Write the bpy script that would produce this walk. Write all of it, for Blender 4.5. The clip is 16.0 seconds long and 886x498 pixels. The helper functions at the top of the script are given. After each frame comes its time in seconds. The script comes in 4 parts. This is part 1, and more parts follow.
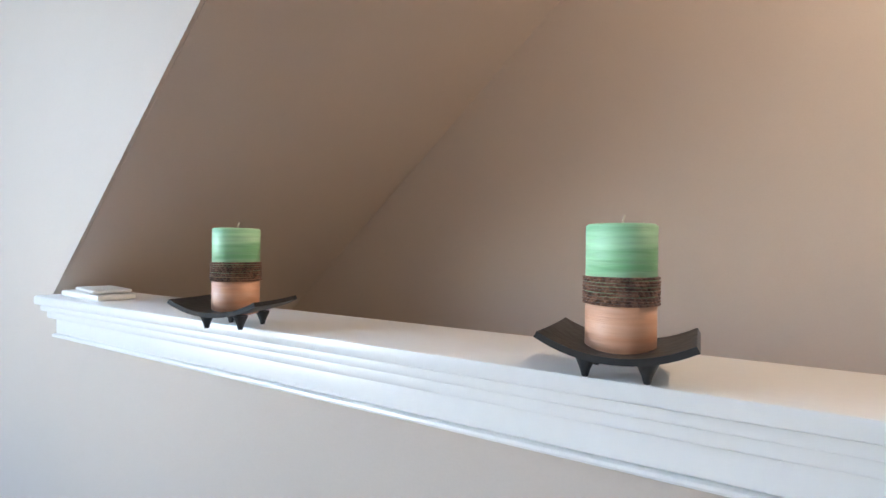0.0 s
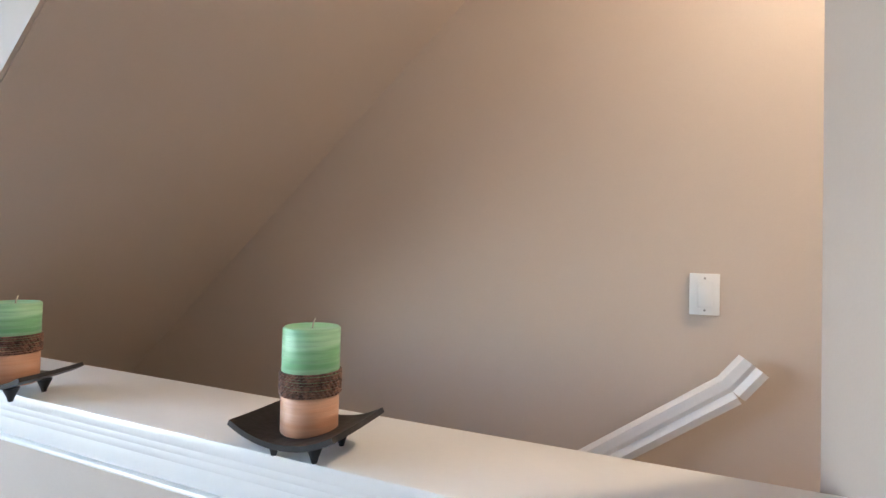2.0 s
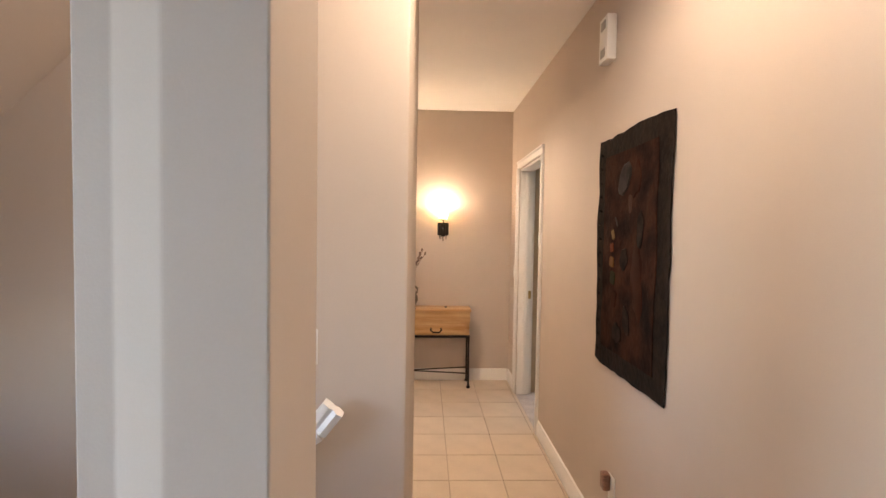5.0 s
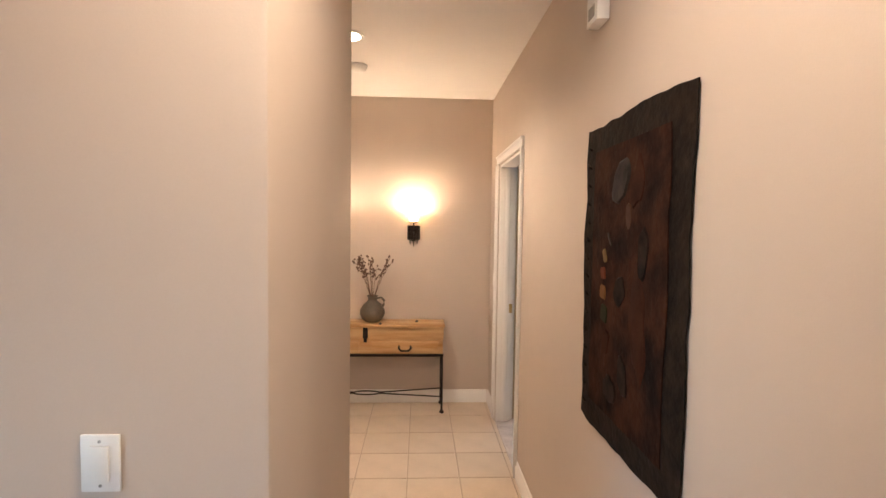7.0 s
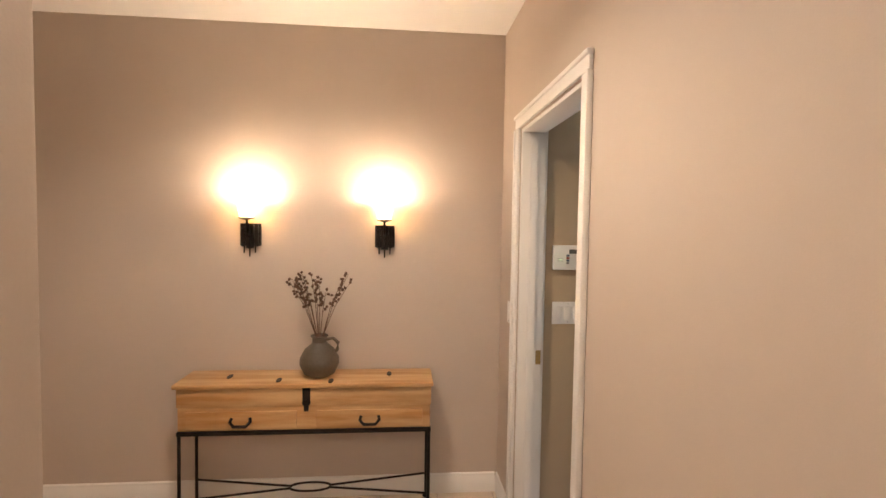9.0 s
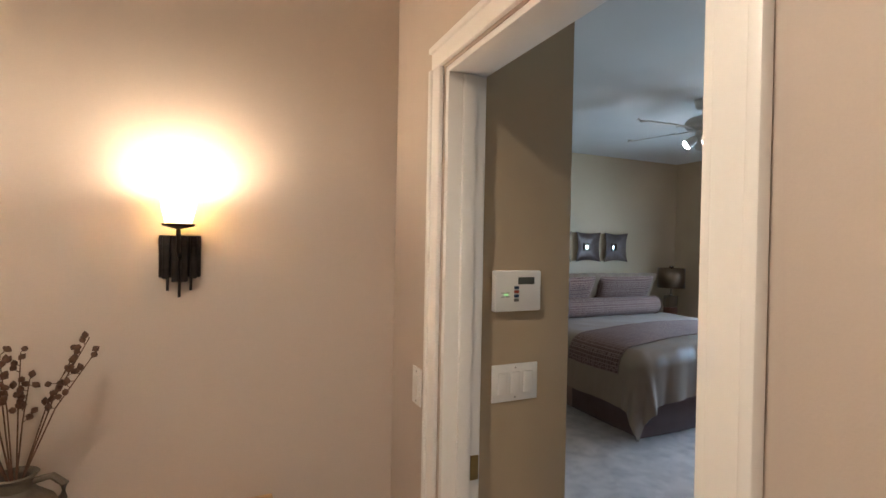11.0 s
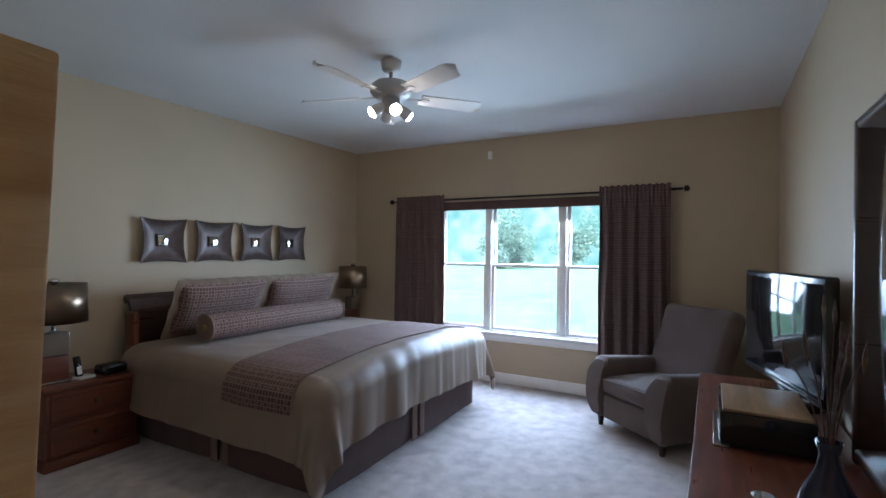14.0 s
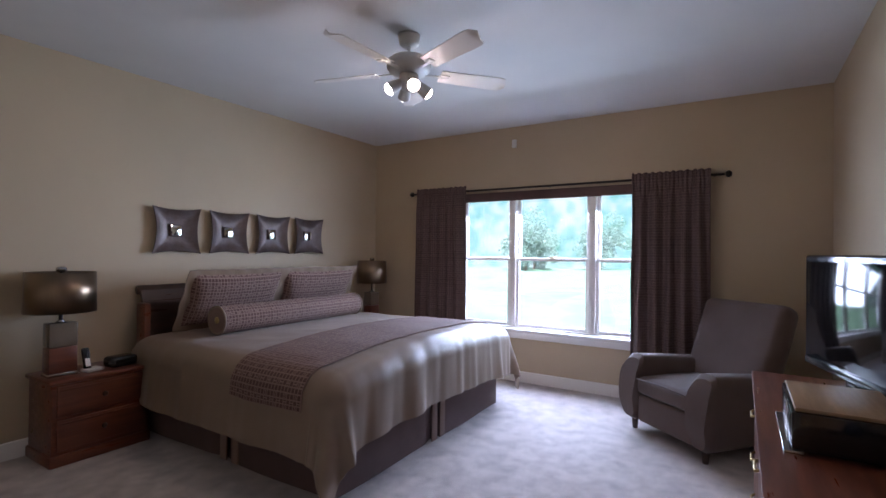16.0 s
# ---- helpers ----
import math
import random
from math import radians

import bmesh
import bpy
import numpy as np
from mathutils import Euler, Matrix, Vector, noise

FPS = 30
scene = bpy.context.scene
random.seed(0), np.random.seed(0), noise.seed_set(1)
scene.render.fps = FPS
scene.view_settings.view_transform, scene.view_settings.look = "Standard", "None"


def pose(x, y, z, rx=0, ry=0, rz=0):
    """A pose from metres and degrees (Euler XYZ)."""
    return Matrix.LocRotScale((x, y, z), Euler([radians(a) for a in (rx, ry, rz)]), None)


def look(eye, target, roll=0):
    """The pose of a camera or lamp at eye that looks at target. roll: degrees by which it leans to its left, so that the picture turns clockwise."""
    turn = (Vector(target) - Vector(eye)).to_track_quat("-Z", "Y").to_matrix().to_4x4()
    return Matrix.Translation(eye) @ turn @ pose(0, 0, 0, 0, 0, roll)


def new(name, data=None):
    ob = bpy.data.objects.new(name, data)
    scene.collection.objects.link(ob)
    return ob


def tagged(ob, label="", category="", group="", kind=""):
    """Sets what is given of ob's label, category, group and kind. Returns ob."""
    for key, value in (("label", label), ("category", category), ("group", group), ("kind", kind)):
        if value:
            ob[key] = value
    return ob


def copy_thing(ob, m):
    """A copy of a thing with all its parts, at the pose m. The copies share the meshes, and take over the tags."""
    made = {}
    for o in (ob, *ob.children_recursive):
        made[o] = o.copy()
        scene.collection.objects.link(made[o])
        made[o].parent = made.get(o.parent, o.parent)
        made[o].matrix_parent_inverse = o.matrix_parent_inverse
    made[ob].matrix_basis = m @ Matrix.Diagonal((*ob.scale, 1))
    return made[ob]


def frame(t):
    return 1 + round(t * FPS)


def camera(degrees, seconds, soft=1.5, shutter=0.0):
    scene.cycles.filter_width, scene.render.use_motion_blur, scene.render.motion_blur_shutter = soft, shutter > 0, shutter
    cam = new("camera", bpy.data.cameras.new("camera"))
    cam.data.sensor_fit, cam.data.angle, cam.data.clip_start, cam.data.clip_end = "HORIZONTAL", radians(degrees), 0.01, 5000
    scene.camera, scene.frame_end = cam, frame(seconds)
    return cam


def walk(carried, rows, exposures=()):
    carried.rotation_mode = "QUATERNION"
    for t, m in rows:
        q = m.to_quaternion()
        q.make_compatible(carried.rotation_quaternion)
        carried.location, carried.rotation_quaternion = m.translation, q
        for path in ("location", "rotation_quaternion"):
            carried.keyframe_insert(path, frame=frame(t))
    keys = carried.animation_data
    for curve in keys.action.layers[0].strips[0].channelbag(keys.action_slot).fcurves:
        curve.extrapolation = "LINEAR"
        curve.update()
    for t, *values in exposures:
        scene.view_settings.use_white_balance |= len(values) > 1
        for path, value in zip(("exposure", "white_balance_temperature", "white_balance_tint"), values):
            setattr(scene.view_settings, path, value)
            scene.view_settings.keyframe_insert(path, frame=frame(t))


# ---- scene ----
cam = camera(85.4, 16.0)
PATH = [
    (0, (-1.682, 0.645, 1.113), (-2.568, 2.439, 1.113), 0.8),
    (0.5, (-1.646, 0.646, 1.122), (-2.541, 2.435, 1.128), 0.7),
    (1, (-1.587, 0.648, 1.138), (-2.473, 2.441, 1.17), 1.2),
    (1.5, (-1.514, 0.649, 1.172), (-2.315, 2.482, 1.205), 1.4),
    (2, (-1.423, 0.652, 1.217), (-2.059, 2.548, 1.256), 1.4),
    (2.5, (-1.328, 0.643, 1.264), (-1.756, 2.596, 1.314), 1.4),
    (3, (-1.181, 0.651, 1.348), (-1.531, 2.619, 1.286), 0.9),
    (3.5, (-1.067, 0.634, 1.424), (-1.272, 2.622, 1.348), 0.5),
    (4, (-0.96, 0.618, 1.456), (-1.034, 2.615, 1.379), 0.6),
    (4.5, (-0.882, 0.607, 1.471), (-0.879, 2.605, 1.394), 0.8),
    (5, (-0.835, 0.605, 1.489), (-0.766, 2.602, 1.41), 0.9),
    (5.2, (-0.824, 0.609, 1.491), (-0.725, 2.605, 1.414), 1.0),
    (7.5, (-0.573, 1.448, 1.585), (-0.481, 3.443, 1.479), 0.7),
    (8.2, (-0.546, 1.958, 1.572), (-0.536, 3.955, 1.469), 0.8),
    (10.3, (-0.67, 3.368, 1.544), (-0.133, 5.293, 1.48), 1.0),
    (10.5, (-0.573, 3.442, 1.56), (-0.031, 5.366, 1.49), 1.1),
    (11, (-0.546, 3.698, 1.549), (0.272, 5.524, 1.532), 1.1),
    (11.5, (-0.47, 3.951, 1.57), (0.637, 5.616, 1.545), 1.3),
    (12, (-0.307, 4.17, 1.59), (1.071, 5.619, 1.564), 1.5),
    (12.5, (-0.107, 4.353, 1.597), (1.498, 5.546, 1.576), 1.0),
    (13, (0.059, 4.454, 1.579), (1.782, 5.47, 1.566), 0.8),
    (13.5, (0.223, 4.508, 1.531), (1.967, 5.487, 1.534), 0.5),
    (14, (0.359, 4.539, 1.5), (2.103, 5.517, 1.505), 0.6),
    (14.5, (0.453, 4.582, 1.467), (2.197, 5.562, 1.473), 0.6),
    (15, (0.506, 4.608, 1.448), (2.246, 5.595, 1.455), 0.5),
    (15.5, (0.545, 4.63, 1.424), (2.273, 5.638, 1.433), 0.6),
    (16, (0.562, 4.647, 1.398), (2.259, 5.705, 1.412), 0.6),
]
walk(cam, [(t, look(eye, target, roll)) for t, eye, target, roll in PATH],
     exposures=[(0, 4.05, 6650, 10), (2.5, 4.05, 6600, 10), (5, 3.9, 6700, 12), (8, 3.95, 6500, 12), (10.5, 3.5, 6200, 6), (12, 3.2, 5800, 6), (13.5, 3.25, 5900, 8), (16, 3.3, 6400, 26)])

# ---- world, sun, large lights ----
world = bpy.data.worlds.new("world")
scene.world = world
world.use_nodes = True
wn = world.node_tree
sky = wn.nodes.new("ShaderNodeTexSky")
sky.sky_type = "NISHITA"
sky.sun_disc = False
sky.sun_elevation, sky.sun_rotation = radians(57), radians(246)
wn.links.new(sky.outputs[0], wn.nodes["Background"].inputs[0])
wn.nodes["Background"].inputs[1].default_value = 0.15


def lamp(name, kind, power, colour, m, **kw):
    data = bpy.data.lights.new(name, kind)
    data.energy, data.color = power, colour
    for k, v in kw.items():
        if k == "size":
            data.size = v
        elif k == "size_y":
            data.shape, data.size_y = "RECTANGLE", v
        elif k == "radius":
            data.shadow_soft_size = v
        elif k == "angle":
            data.angle = v
        elif k == "spot":
            data.spot_size, data.spot_blend = radians(v), 0.6
    ob = new(name, data)
    ob.matrix_world = m
    return ob


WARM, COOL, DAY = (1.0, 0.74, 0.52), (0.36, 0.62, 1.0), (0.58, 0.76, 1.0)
lamp("sun", "SUN", 5.0, (0.80, 0.94, 1.0), look((-9, -4, 15), (0, 0, 0)), angle=radians(0.5))
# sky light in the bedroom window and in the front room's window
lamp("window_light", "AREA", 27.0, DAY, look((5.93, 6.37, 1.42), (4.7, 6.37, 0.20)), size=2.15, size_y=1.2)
lamp("front_window_light", "AREA", 2.9, COOL, look((-4.38, -0.6, 1.5), (-1.2, -0.1, 1.2)), size=1.7, size_y=1.5)

# ---- materials ----


def material(name, colour, rough=0.6, metal=0.0, scale=8.0, vary=0.12, bump=0.1, fine=120.0, stretch=(1, 1, 1), second=None,
             spec=0.5, sheen=0.0, coat=0.0, random_tone=0.0):
    m = bpy.data.materials.new(name)
    m.use_nodes = True
    n, l = m.node_tree.nodes, m.node_tree.links
    b = n["Principled BSDF"]
    b.inputs["Metallic"].default_value = metal
    b.inputs["Specular IOR Level"].default_value = spec
    b.inputs["Sheen Weight"].default_value = sheen
    b.inputs["Coat Weight"].default_value = coat
    tc, mp = n.new("ShaderNodeTexCoord"), n.new("ShaderNodeMapping")
    mp.inputs["Scale"].default_value = stretch
    l.new(tc.outputs["Object"], mp.inputs[0])
    big, small = n.new("ShaderNodeTexNoise"), n.new("ShaderNodeTexNoise")
    big.inputs["Scale"].default_value, big.inputs["Detail"].default_value = scale, 5
    small.inputs["Scale"].default_value, small.inputs["Detail"].default_value = fine, 3
    l.new(mp.outputs[0], big.inputs[0])
    l.new(mp.outputs[0], small.inputs[0])
    mix = n.new("ShaderNodeMix")
    mix.data_type = "RGBA"
    c2 = second or tuple(c * (1 - 2 * vary) for c in colour)
    mix.inputs[6].default_value, mix.inputs[7].default_value = (*colour, 1), (*c2, 1)
    ramp = n.new("ShaderNodeMapRange")
    ramp.inputs[1].default_value, ramp.inputs[2].default_value = 0.35, 0.68
    l.new(big.outputs[0], ramp.inputs[0])
    l.new(ramp.outputs[0], mix.inputs[0])
    hsv = n.new("ShaderNodeHueSaturation")
    val = n.new("ShaderNodeMapRange")
    val.inputs[3].default_value, val.inputs[4].default_value = 1 - vary, 1 + vary
    l.new(small.outputs[0], val.inputs[0])
    out = val.outputs[0]
    if random_tone:
        info, mul, rr = n.new("ShaderNodeObjectInfo"), n.new("ShaderNodeMath"), n.new("ShaderNodeMapRange")
        mul.operation = "MULTIPLY"
        rr.inputs[3].default_value, rr.inputs[4].default_value = 1 - random_tone, 1 + random_tone
        l.new(info.outputs["Random"], rr.inputs[0])
        l.new(rr.outputs[0], mul.inputs[0])
        l.new(out, mul.inputs[1])
        out = mul.outputs[0]
    l.new(out, hsv.inputs["Value"])
    l.new(mix.outputs[2], hsv.inputs["Color"])
    l.new(hsv.outputs[0], b.inputs["Base Color"])
    rg = n.new("ShaderNodeMapRange")
    rg.inputs[3].default_value, rg.inputs[4].default_value = max(0.02, rough - 0.08), min(1, rough + 0.08)
    l.new(big.outputs[0], rg.inputs[0])
    l.new(rg.outputs[0], b.inputs["Roughness"])
    if bump:
        bp = n.new("ShaderNodeBump")
        bp.inputs["Strength"].default_value, bp.inputs["Distance"].default_value = bump, 0.004
        l.new(small.outputs[0], bp.inputs["Height"])
        l.new(bp.outputs[0], b.inputs["Normal"])
    return m


def key_fabric(name, dark, light, size):
    """Woven fabric with a small interlocking rectangular figure."""
    m = material(name, dark, rough=0.85, scale=5, vary=0.1, bump=0.3, fine=400, sheen=0.04, spec=0.2)
    n, l = m.node_tree.nodes, m.node_tree.links
    tc, mp, br, mix = n.new("ShaderNodeTexCoord"), n.new("ShaderNodeMapping"), n.new("ShaderNodeTexBrick"), n.new("ShaderNodeMix")
    br2, mx = n.new("ShaderNodeTexBrick"), n.new("ShaderNodeMath")
    mx.operation = "MAXIMUM"
    mp.inputs["Rotation"].default_value = (0, 0, radians(90))
    for t, src in ((br, tc.outputs["UV"]), (br2, mp.outputs[0])):
        t.inputs["Scale"].default_value, t.inputs["Mortar Size"].default_value = 1 / size, 0.07
        t.inputs["Brick Width"].default_value, t.inputs["Row Height"].default_value = 1.5, 0.5
        t.inputs["Mortar Smooth"].default_value = 0.3
        l.new(src, t.inputs["Vector"])
    l.new(tc.outputs["UV"], mp.inputs[0])
    l.new(br.outputs["Fac"], mx.inputs[0])
    l.new(br2.outputs["Fac"], mx.inputs[1])
    mix.data_type = "RGBA"
    old = n["Principled BSDF"].inputs["Base Color"].links[0].from_socket
    l.new(mx.outputs[0], mix.inputs[0])
    l.new(old, mix.inputs[6])
    mix.inputs[7].default_value = (*light, 1)
    l.new(mix.outputs[2], n["Principled BSDF"].inputs["Base Color"])
    return m


def glow(name, colour, power):
    m = bpy.data.materials.new(name)
    m.use_nodes = True
    b = m.node_tree.nodes["Principled BSDF"]
    b.inputs["Base Color"].default_value = (0.9, 0.9, 0.88, 1)
    b.inputs["Emission Color"].default_value, b.inputs["Emission Strength"].default_value = (*colour, 1), power
    return m


def clear_glass(name, tint=(1, 1, 1), gloss=0.08):
    m = bpy.data.materials.new(name)
    m.use_nodes = True
    n, l = m.node_tree.nodes, m.node_tree.links
    tr, gl, mix = n.new("ShaderNodeBsdfTransparent"), n.new("ShaderNodeBsdfGlossy"), n.new("ShaderNodeMixShader")
    tr.inputs[0].default_value, gl.inputs["Roughness"].default_value = (*tint, 1), 0.02
    mix.inputs[0].default_value = gloss
    l.new(tr.outputs[0], mix.inputs[1])
    l.new(gl.outputs[0], mix.inputs[2])
    l.new(mix.outputs[0], n["Material Output"].inputs[0])
    return m


M_HALL = material("hall_wall_paint", (0.55, 0.465, 0.395), 0.62, scale=1.5, vary=0.025, bump=0.06, fine=260)
M_BED = material("bedroom_wall_paint", (0.485, 0.385, 0.262), 0.62, scale=1.5, vary=0.025, bump=0.06, fine=260)
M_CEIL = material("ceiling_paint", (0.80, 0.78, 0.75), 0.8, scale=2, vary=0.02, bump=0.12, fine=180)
# same white paint, darkened to stand in for the bedroom's weaker bounced light
M_CEIL_DIM = material("dimmed_ceiling_paint", (0.66, 0.65, 0.64), 0.8, scale=2, vary=0.02, bump=0.12, fine=180)
M_TRIM = material("trim_paint", (0.82, 0.80, 0.77), 0.35, scale=3, vary=0.02, bump=0.03, fine=90)
M_TILE = material("floor_tile", (0.58, 0.47, 0.36), 0.33, scale=6, vary=0.05, bump=0.04, fine=70, random_tone=0.05)
M_GROUT = material("grout", (0.45, 0.36, 0.27), 0.9, scale=20, vary=0.1, bump=0.2)
M_CARPET = material("carpet", (0.56, 0.49, 0.46), 0.95, scale=8, vary=0.16, bump=0.9, fine=330, second=(0.37, 0.32, 0.305), sheen=0.3)
M_OAK = material("oak_boards", (0.38, 0.24, 0.13), 0.4, scale=3, vary=0.15, stretch=(1, 8, 1), fine=40)
M_PLASTIC = material("white_plastic", (0.80, 0.79, 0.76), 0.35, scale=4, vary=0.02, bump=0.0)
M_GREENWAX = material("green_wax", (0.20, 0.50, 0.23), 0.38, scale=9, vary=0.2, bump=0.35, fine=40, stretch=(0.6, 0.6, 9), second=(0.46, 0.72, 0.48))
M_PEACHWAX = material("peach_wax", (0.62, 0.30, 0.17), 0.42, scale=9, vary=0.12, bump=0.3, fine=40, stretch=(0.6, 0.6, 9), second=(0.72, 0.42, 0.28))
M_WICK = material("wick", (0.75, 0.68, 0.55), 0.9)
M_TWIG = material("dark_bead", (0.055, 0.020, 0.012), 0.4, scale=170, vary=0.4, second=(0.36, 0.19, 0.13), fine=420, bump=0.3)
M_SLATE = material("black_ceramic", (0.022, 0.021, 0.021), 0.42, scale=20, vary=0.25, bump=0.25, fine=90)
M_IRON = material("wrought_iron", (0.028, 0.022, 0.018), 0.5, metal=0.6, scale=30, vary=0.3, bump=0.3, fine=140)
M_PINE = material("rustic_pine", (0.60, 0.385, 0.19), 0.45, scale=2.2, vary=0.1, stretch=(1, 9, 9), fine=30, second=(0.42, 0.21, 0.07), bump=0.2)
M_CLAY = material("dark_clay", (0.075, 0.062, 0.045), 0.6, scale=9, vary=0.3, bump=0.5, fine=90, second=(0.13, 0.10, 0.07))
M_STEM = material("dry_stem", (0.13, 0.062, 0.036), 0.8, scale=40, vary=0.3)
M_HIDE = material("dark_batik", (0.038, 0.0145, 0.008), 0.85, scale=7, vary=0.35, bump=0.9, fine=45, second=(0.007, 0.0045, 0.004), spec=0.06)
M_HIDE2 = material("border_batik", (0.009, 0.0065, 0.0055), 0.8, scale=16, vary=0.4, bump=0.9, fine=45, second=(0.021, 0.014, 0.010), spec=0.08)
M_PATCH_RED = material("red_patch", (0.11, 0.028, 0.013), 0.8, scale=30, spec=0.1)
M_PATCH_OCHRE = material("ochre_patch", (0.14, 0.062, 0.022), 0.8, scale=30, spec=0.1)
M_PATCH_YELLOW = material("straw_patch", (0.16, 0.10, 0.04), 0.8, scale=30, spec=0.1)
M_PATCH_GREEN = material("moss_patch", (0.020, 0.022, 0.009), 0.8, scale=30, spec=0.1)
M_PATCH_PALE = material("pale_patch", (0.050, 0.024, 0.016), 0.8, scale=30, spec=0.1)
M_PATCH_GREY = material("slate_patch", (0.026, 0.018, 0.014), 0.7, scale=25, vary=0.4, second=(0.010, 0.008, 0.007), spec=0.15)
M_PATCH_RUST = material("rust_patch", (0.036, 0.0125, 0.0065), 0.85, scale=9, vary=0.3, second=(0.02, 0.008, 0.005), spec=0.06)
M_PATCH_DUSK = material("dusky_patch", (0.017, 0.009, 0.0062), 0.8, scale=20, vary=0.4, spec=0.1)
M_CHERRY = material("cherry_wood", (0.17, 0.048, 0.024), 0.3, scale=2.5, vary=0.15, stretch=(1, 10, 10), fine=24, second=(0.10, 0.027, 0.015), bump=0.05, coat=0.3)
M_DARKWOOD = material("dark_stained_wood", (0.055, 0.026, 0.017), 0.3, scale=3, vary=0.2, stretch=(1, 10, 10), fine=24, bump=0.05, coat=0.3)
M_SATIN = material("champagne_satin", (0.225, 0.158, 0.110), 0.42, scale=3, vary=0.05, bump=0.12, fine=220, sheen=0.1)
M_PLUM = material("plum_cloth", (0.110, 0.062, 0.056), 0.85, scale=5, vary=0.12, bump=0.3, fine=350, sheen=0.15)
M_KEY = key_fabric("key_pattern_cloth", (0.108, 0.057, 0.050), (0.235, 0.160, 0.135), 0.055)
M_CURTAIN = key_fabric("curtain_cloth", (0.105, 0.066, 0.062), (0.165, 0.115, 0.105), 0.05)
M_CHAIR = material("taupe_upholstery", (0.112, 0.072, 0.059), 0.9, scale=4, vary=0.1, bump=0.4, fine=420, sheen=0.2)
M_STEEL = material("brushed_steel", (0.50, 0.48, 0.46), 0.24, metal=1.0, scale=6, vary=0.05, stretch=(1, 1, 0.05), fine=200, bump=0.04)
M_FOIL = material("bronze_foil", (0.26, 0.185, 0.125), 0.30, metal=1.0, scale=6, vary=0.08, stretch=(1, 1, 0.05), fine=200, bump=0.05)
M_SMOKE = material("smoky_glass", (0.16, 0.12, 0.085), 0.12, scale=5, vary=0.1, bump=0.02, coat=0.5)
M_BRONZE = material("bronze_relief", (0.085, 0.055, 0.045), 0.42, metal=0.4, scale=7, vary=0.25, bump=0.4, fine=60, second=(0.13, 0.10, 0.10))
M_MIRROR = material("mirror_glass", (0.85, 0.87, 0.87), 0.03, metal=1.0, vary=0.0, bump=0.0)
M_FANWHITE = material("fan_enamel", (0.62, 0.58, 0.54), 0.4, scale=5, vary=0.03, bump=0.02)
M_BLACK = material("gloss_black_plastic", (0.012, 0.012, 0.013), 0.12, vary=0.05, bump=0.0)
M_SCREEN = material("dark_screen", (0.006, 0.006, 0.007), 0.05, vary=0.0, bump=0.0, spec=0.35)
M_NAVY = material("navy_glazed_ceramic", (0.012, 0.014, 0.035), 0.12, scale=9, vary=0.2, bump=0.05)
M_BRASS = material("brass", (0.50, 0.36, 0.16), 0.35, metal=1.0, vary=0.1)
M_LCD = material("grey_display", (0.10, 0.10, 0.09), 0.25, vary=0.03, bump=0)
M_BLUE = material("blue_key", (0.05, 0.09, 0.16), 0.4)
M_REDKEY = material("red_key", (0.50, 0.10, 0.06), 0.4)
M_GREYKEY = material("grey_key", (0.33, 0.32, 0.30), 0.4)
M_LED = glow("green_led", (0.25, 1.0, 0.2), 0.25)
M_BULB = glow("fan_bulb", (1.0, 0.90, 0.82), 12.0)
M_WARMBULB = glow("sconce_bulb", (1.0, 0.72, 0.46), 8.0)
M_CANBULB = glow("downlight_lens", (1.0, 0.80, 0.55), 3.7)
M_GLASS = clear_glass("window_pane")
M_GRASS = material("lawn", (0.06, 0.125, 0.07), 0.9, scale=0.8, vary=0.2, bump=0.6, fine=30)
M_LEAF = material("leaves", (0.14, 0.21, 0.17), 0.5, scale=1.5, vary=0.15, fine=9)
_n = M_LEAF.node_tree
_t, _m = _n.nodes.new("ShaderNodeBsdfTranslucent"), _n.nodes.new("ShaderNodeMixShader")
_t.inputs[0].default_value = (0.17, 0.26, 0.20, 1)
_m.inputs[0].default_value = 0.45
_n.links.new(_n.nodes["Principled BSDF"].outputs[0], _m.inputs[1]), _n.links.new(_t.outputs[0], _m.inputs[2])
_n.links.new(_m.outputs[0], _n.nodes["Material Output"].inputs[0])
M_BARK = material("bark", (0.09, 0.06, 0.04), 0.9, scale=6, vary=0.3, bump=1, stretch=(1, 1, .2))
M_FROST = bpy.data.materials.new("frosted_glass")
M_FROST.use_nodes = True
_n = M_FROST.node_tree
_t, _d, _m = _n.nodes.new("ShaderNodeBsdfTranslucent"), _n.nodes.new("ShaderNodeBsdfDiffuse"), _n.nodes.new("ShaderNodeMixShader")
_t.inputs[0].default_value, _d.inputs[0].default_value = (0.9, 0.8, 0.62, 1), (0.8, 0.75, 0.66, 1)
_n.links.new(_t.outputs[0], _m.inputs[1]), _n.links.new(_d.outputs[0], _m.inputs[2])
_n.links.new(_m.outputs[0], _n.nodes["Material Output"].inputs[0])

# ---- mesh tools ----


def bx(x0, x1, y0, y1, z0, z1, bevel=0.004, seg=2):
    bm = bmesh.new()
    bmesh.ops.create_cube(bm, size=1.0)
    for v in bm.verts:
        v.co = Vector((x0 + (v.co.x + 0.5) * (x1 - x0), y0 + (v.co.y + 0.5) * (y1 - y0), z0 + (v.co.z + 0.5) * (z1 - z0)))
    if bevel:
        bmesh.ops.bevel(bm, geom=bm.edges[:], offset=bevel, segments=seg, affect="EDGES", profile=0.5)
    return bm


